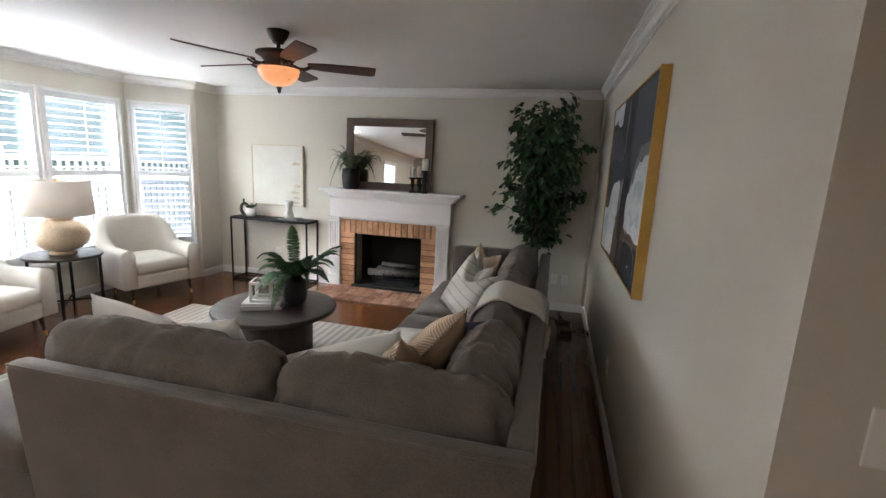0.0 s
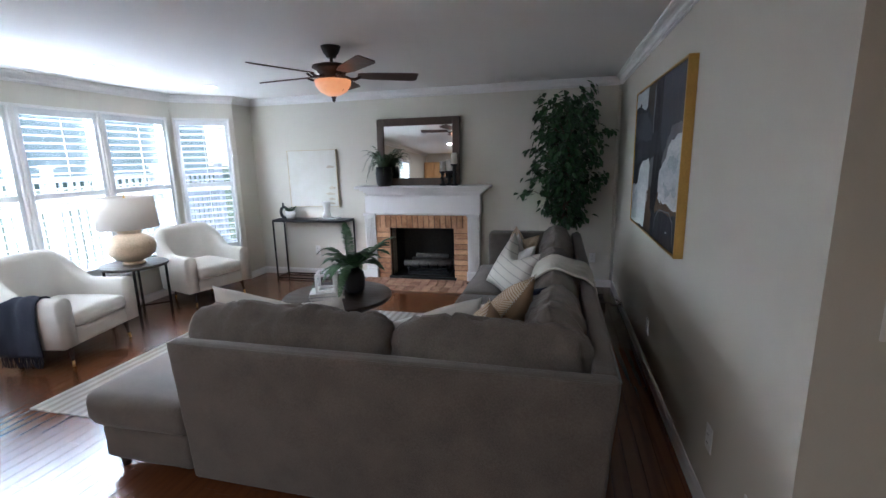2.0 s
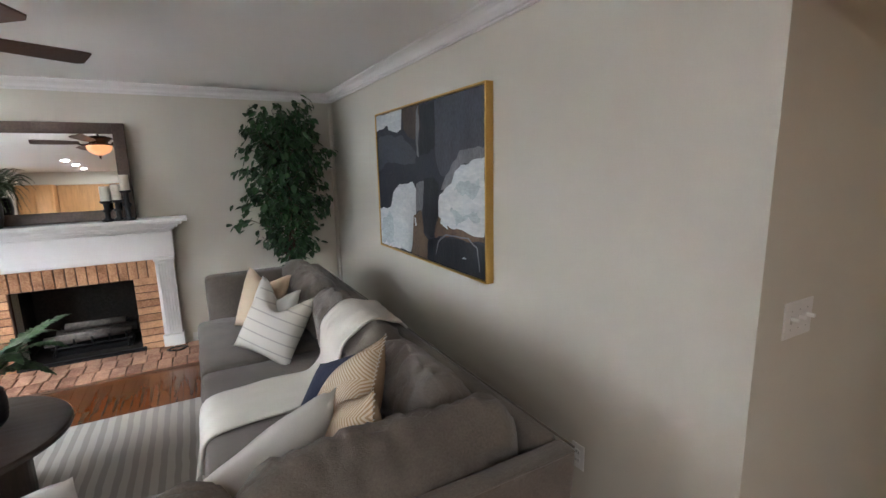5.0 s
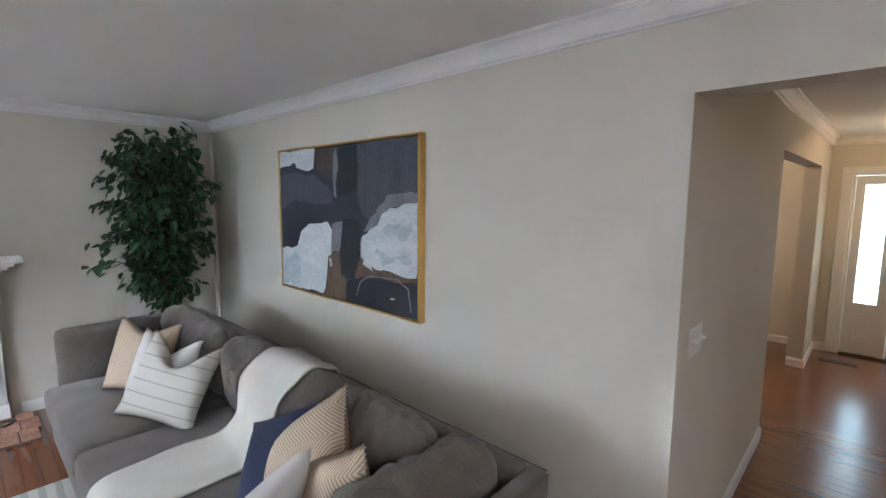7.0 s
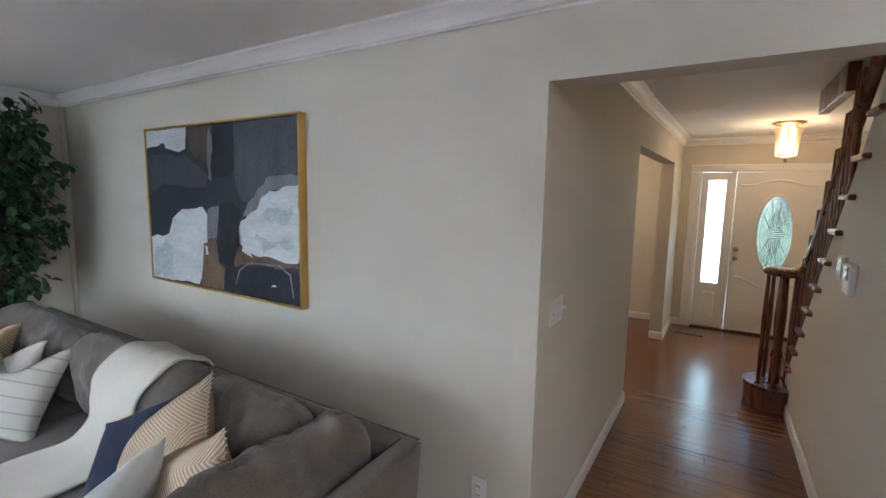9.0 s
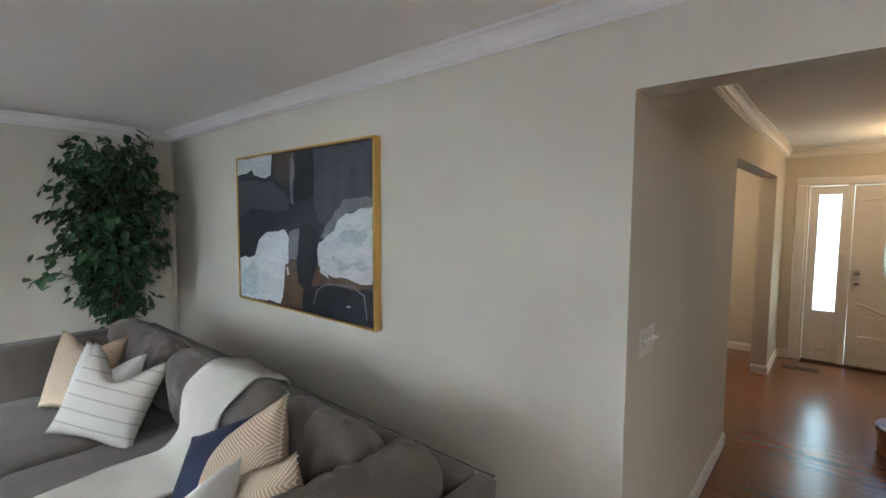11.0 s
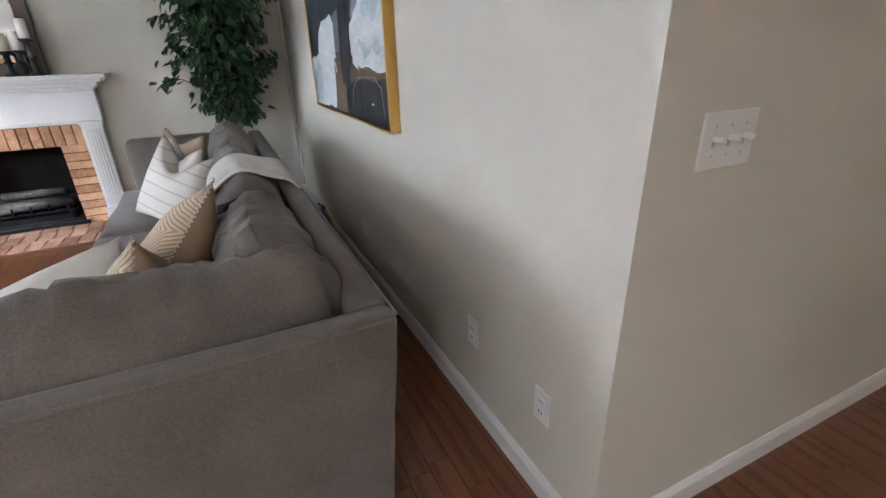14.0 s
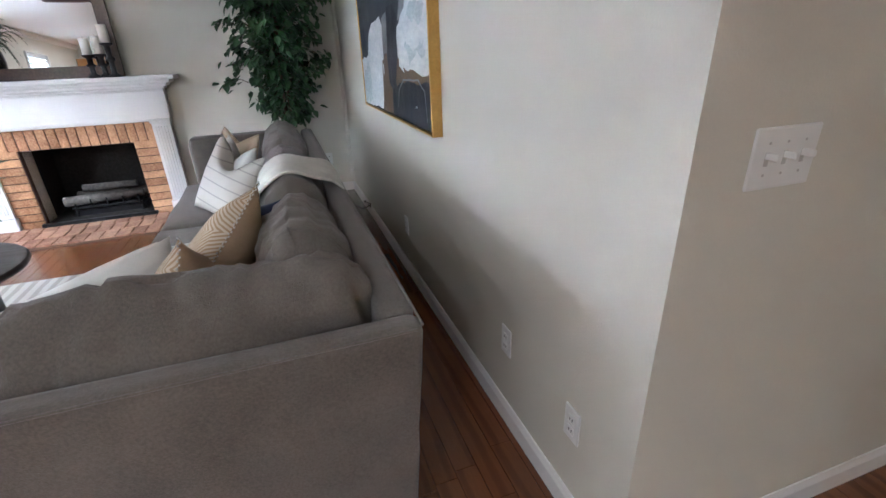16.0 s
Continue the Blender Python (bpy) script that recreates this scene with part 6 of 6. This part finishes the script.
lamp = thing("table_lamp", "champagne ceramic gourd table lamp with a white drum shade", "table lamp", pose(-4.37, 3.22, 0.602))
part("foot", lathe(mesh(), [(0, 0), (0.10, 0), (0.105, 0.012), (0.09, 0.03), (0, 0.03)], 36), M_LAMPBODY, lamp, "round lamp foot", True)
part("body", lathe(mesh(), [(0.07, 0.03), (0.15, 0.06), (0.205, 0.115), (0.222, 0.18), (0.205, 0.245), (0.15, 0.295), (0.105, 0.315), (0.10, 0.33), (0.115, 0.345), (0.10, 0.36), (0.02, 0.37)], 44), M_LAMPBODY, lamp, "rounded champagne ceramic body", True)
part("stem", rod(mesh(), (0, 0, 0.36), (0, 0, 0.62), 0.008), M_BRASS, lamp)
shd = part("shade", lathe(mesh(), [(0.272, 0.375), (0.252, 0.69)], 48), M_SHADE, lamp, "white linen drum shade", True)
solid(shd, 0.004)
part("finial", lathe(mesh(), [(0, 0.66), (0.012, 0.665), (0.012, 0.685), (0, 0.715)], 12), M_BRASS, lamp, "", True)

# ---- ceiling fan ----
fan = thing("ceiling_fan", "bronze five-blade ceiling fan with an amber glass bowl light", "ceiling fan", pose(-1.815, 2.90, ZC))
part("canopy", lathe(mesh(), [(0, 0), (0.075, 0), (0.072, -0.012), (0.055, -0.05), (0.04, -0.065), (0.036, -0.08), (0, -0.08)], 32), M_BRONZE, fan, "bronze ceiling canopy", True)
part("downrod", rod(mesh(), (0, 0, -0.14), (0, 0, -0.08), 0.013), M_BRONZE, fan)
part("motor", lathe(mesh(), [(0, -0.125), (0.10, -0.128), (0.145, -0.14), (0.15, -0.155), (0.12, -0.17), (0.095, -0.20), (0.10, -0.225), (0.095, -0.245), (0, -0.245)], 40), M_BRONZE, fan, "bronze motor housing", True)
bowl = part("bowl", lathe(mesh(), [(0.135, -0.243), (0.138, -0.25), (0.130, -0.285), (0.10, -0.325), (0.05, -0.352), (0.012, -0.36), (0, -0.36)], 40), M_BOWL, fan, "amber frosted glass bowl, lit", True)
part("finial", lathe(mesh(), [(0, -0.358), (0.022, -0.362), (0.012, -0.378), (0.014, -0.39), (0, -0.408)], 16), M_BRONZE, fan, "", True)
for k in range(5):
    a = 29 + 72 * k
    m = pose(0, 0, -0.210, 0, 0, a)
    arm = mesh()
    tube(arm, [m @ Vector(p) for p in ((0.09, 0, 0), (0.135, 0.012, -0.02), (0.17, 0.025, -0.022), (0.21, 0.022, -0.005))], 0.008, 8)
    tube(arm, [m @ Vector(p) for p in ((0.09, 0, 0), (0.135, -0.012, -0.02), (0.17, -0.025, -0.022), (0.21, -0.022, -0.005))], 0.008, 8)
    bl = part("blade", prism(mesh(), [(0.19, -0.038), (0.30, -0.058), (0.62, -0.068), (0.655, -0.062), (0.66, 0.05), (0.63, 0.068), (0.30, 0.058), (0.19, 0.038)], -0.004, 0.004, m @ pose(0, 0, 0.004, -13)), M_BLADE, fan, "dark walnut blade")
    part("blade_arm", arm, M_BRONZE, bl, "curled bronze bracket", True)
# ---- corner clutter ----
ps = thing("power_strip", "black power strip with tangled cables behind the sofa", "power strip", pose(0.33, 4.55, 0))
part("body", slab(-0.06, 0.06, -0.17, 0.17, 0, 0.06, 0.008), M_CABLE, ps, "black box body")
rng = random.Random(9)
for k in range(7):
    cb = mesh()
    p = Vector((rng.uniform(-0.05, 0.05), rng.uniform(-0.15, 0.15), 0.06))
    pts = [p]
    for j in range(9):
        p = p + Vector((rng.uniform(-0.07, 0.07), rng.uniform(-0.10, 0.07), rng.uniform(-0.02, 0.05)))
        p.z = max(0.012, min(0.2, p.z))
        p.x = max(-0.18, min(0.19, p.x))
        pts.append(p.copy())
    tube(cb, pts, 0.006, 6)
    part("cable", cb, M_CABLE, ps, "loose black cable", True)

# ---- kitchen behind the walker ----
def cabinet(x0, x1, z0, z1, y0, y1, doors, name="upper_cabinet", label="golden oak kitchen wall cabinet with arched panel doors"):
    t = thing(name, label, "cabinet", pose(x0, y0, z0), "oak cabinets")
    w, h, d = x1 - x0, z1 - z0, y1 - y0
    part("body", slab(0, w, 0, d, 0, h, 0.003, 1), M_OAK, t)
    for k in range(doors):
        a, b = w * k / doors + 0.012, w * (k + 1) / doors - 0.012
        dr = part("door", slab(a, b, d, d + 0.02, 0.015, h - 0.015, 0.004, 1), M_OAK, t)
        pn = mesh()
        n = 10
        for j in range(n):
            u0, u1 = a + 0.055 + (b - a - 0.11) * j / n, a + 0.055 + (b - a - 0.11) * (j + 1) / n
            c = 0.045 * math.sin(math.pi * (j + 0.5) / n)
            box(pn, u0, u1, d + 0.019, d + 0.028, 0.075, h - 0.12 + c)
        part("raised_panel", pn, M_OAK, dr)
        part("knob", lathe(mesh(), [(0, 0), (0.006, 0.002), (0.006, 0.015), (0.014, 0.02), (0, 0.028)], 12, m=pose(b - 0.03, d + 0.02, 0.09, -90)), M_BRASS, dr, "brass knob", True)
    return t


for k in range(5):
    cabinet(-3.60 + 0.80 * k, -2.804 + 0.80 * k, 1.38, 2.14, YBACK, YBACK + 0.33, 2)
for k in range(5):
    cabinet(-3.60 + 0.80 * k, -2.804 + 0.80 * k, 0.0, 0.88, YBACK, YBACK + 0.60, 2, "base_cabinet", "golden oak kitchen base cabinet")
cabinet(-4.26, -3.61, 0, 2.14, YBACK, YBACK + 0.64, 2, "pantry_cabinet", "tall golden oak pantry cabinet")
wt = thing("worktop", "grey speckled stone kitchen worktop", "worktop", pose(0, 0, 0))
part("slab", slab(-3.605, 0.40, YBACK + 0.001, YBACK + 0.63, 0.882, 0.92, 0.006), M_COUNTER, wt)
structure("wall_soffit", slab(XW, 0.5, YBACK, YBACK + 0.36, 2.145, ZC), M_WALL, "painted soffit over the kitchen cabinets", "soffit")
for x, y in ((-2.9, -1.0), (-2.9, -1.9), (-2.9, -2.7), (-2.0, -1.9), (-1.2, -1.0), (-1.2, -2.7)):
    kc = new("kitchen_lamp", bpy.data.lights.new("kitchen_lamp", "AREA"))
    kc.data.shape, kc.data.size, kc.data.energy, kc.data.color = "DISK", 0.11, 0.95, (1.0, 0.96, 0.90)
    kc.matrix_world = look((x, y, ZC - 0.008), (x, y, 0))

# ---- floor boards ----
PWID = 0.083
near = finish("plank", slab(-PWID / 2 + 0.0006, PWID / 2 - 0.0006, -0.5, 0.5, -0.012, 0.0, 0.0010, 1), M_FLOOR)
rng = random.Random(17)
V, Fc = [], []
count = 0
x = -5.1
while x < XF + 0.15:
    y = YBACK - rng.uniform(0, 1.0)
    while y < YN + 0.1:
        ln = rng.uniform(0.55, 1.35)
        y0, y1 = max(y, YBACK), min(y + ln - 0.001, YN)
        if y1 - y0 > 0.02 and not (x > XR + 0.2 and (y0 > 3.4 or y1 < -1.35)):
            close = -0.75 < x < 2.15 and y1 > -0.6 and y0 < 3.2 and not (x < -0.2 and y0 > 1.0 and y1 < 2.4)
            if close and count < 300:
                ob = new("plank", near)
                ob.parent = FLOOR
                ob.matrix_local = Matrix.Translation((x, (y0 + y1) / 2, rng.uniform(-0.0004, 0))) @ Matrix.Diagonal((1, y1 - y0, 1, 1))
                count += 1
            else:
                b = len(V)
                h = PWID / 2 - 0.0006
                for px, py, pz in ((-h, y0, -0.0012), (h, y0, -0.0012), (h, y1, -0.0012), (-h, y1, -0.0012), (-h + 0.001, y0 + 0.001, 0), (h - 0.001, y0 + 0.001, 0), (h - 0.001, y1 - 0.001, 0), (-h + 0.001, y1 - 0.001, 0)):
                    V.append((x + px, py, pz))
                Fc += [(b + 4, b + 5, b + 6, b + 7), (b, b + 1, b + 5, b + 4), (b + 1, b + 2, b + 6, b + 5), (b + 2, b + 3, b + 7, b + 6), (b + 3, b, b + 4, b + 7)]
        y += ln
    x += PWID
rest = mesh_part("planks", V, Fc, M_FLOOR2, FLOOR, "red-brown oak boards")
tagged(rest, kind="stuff")
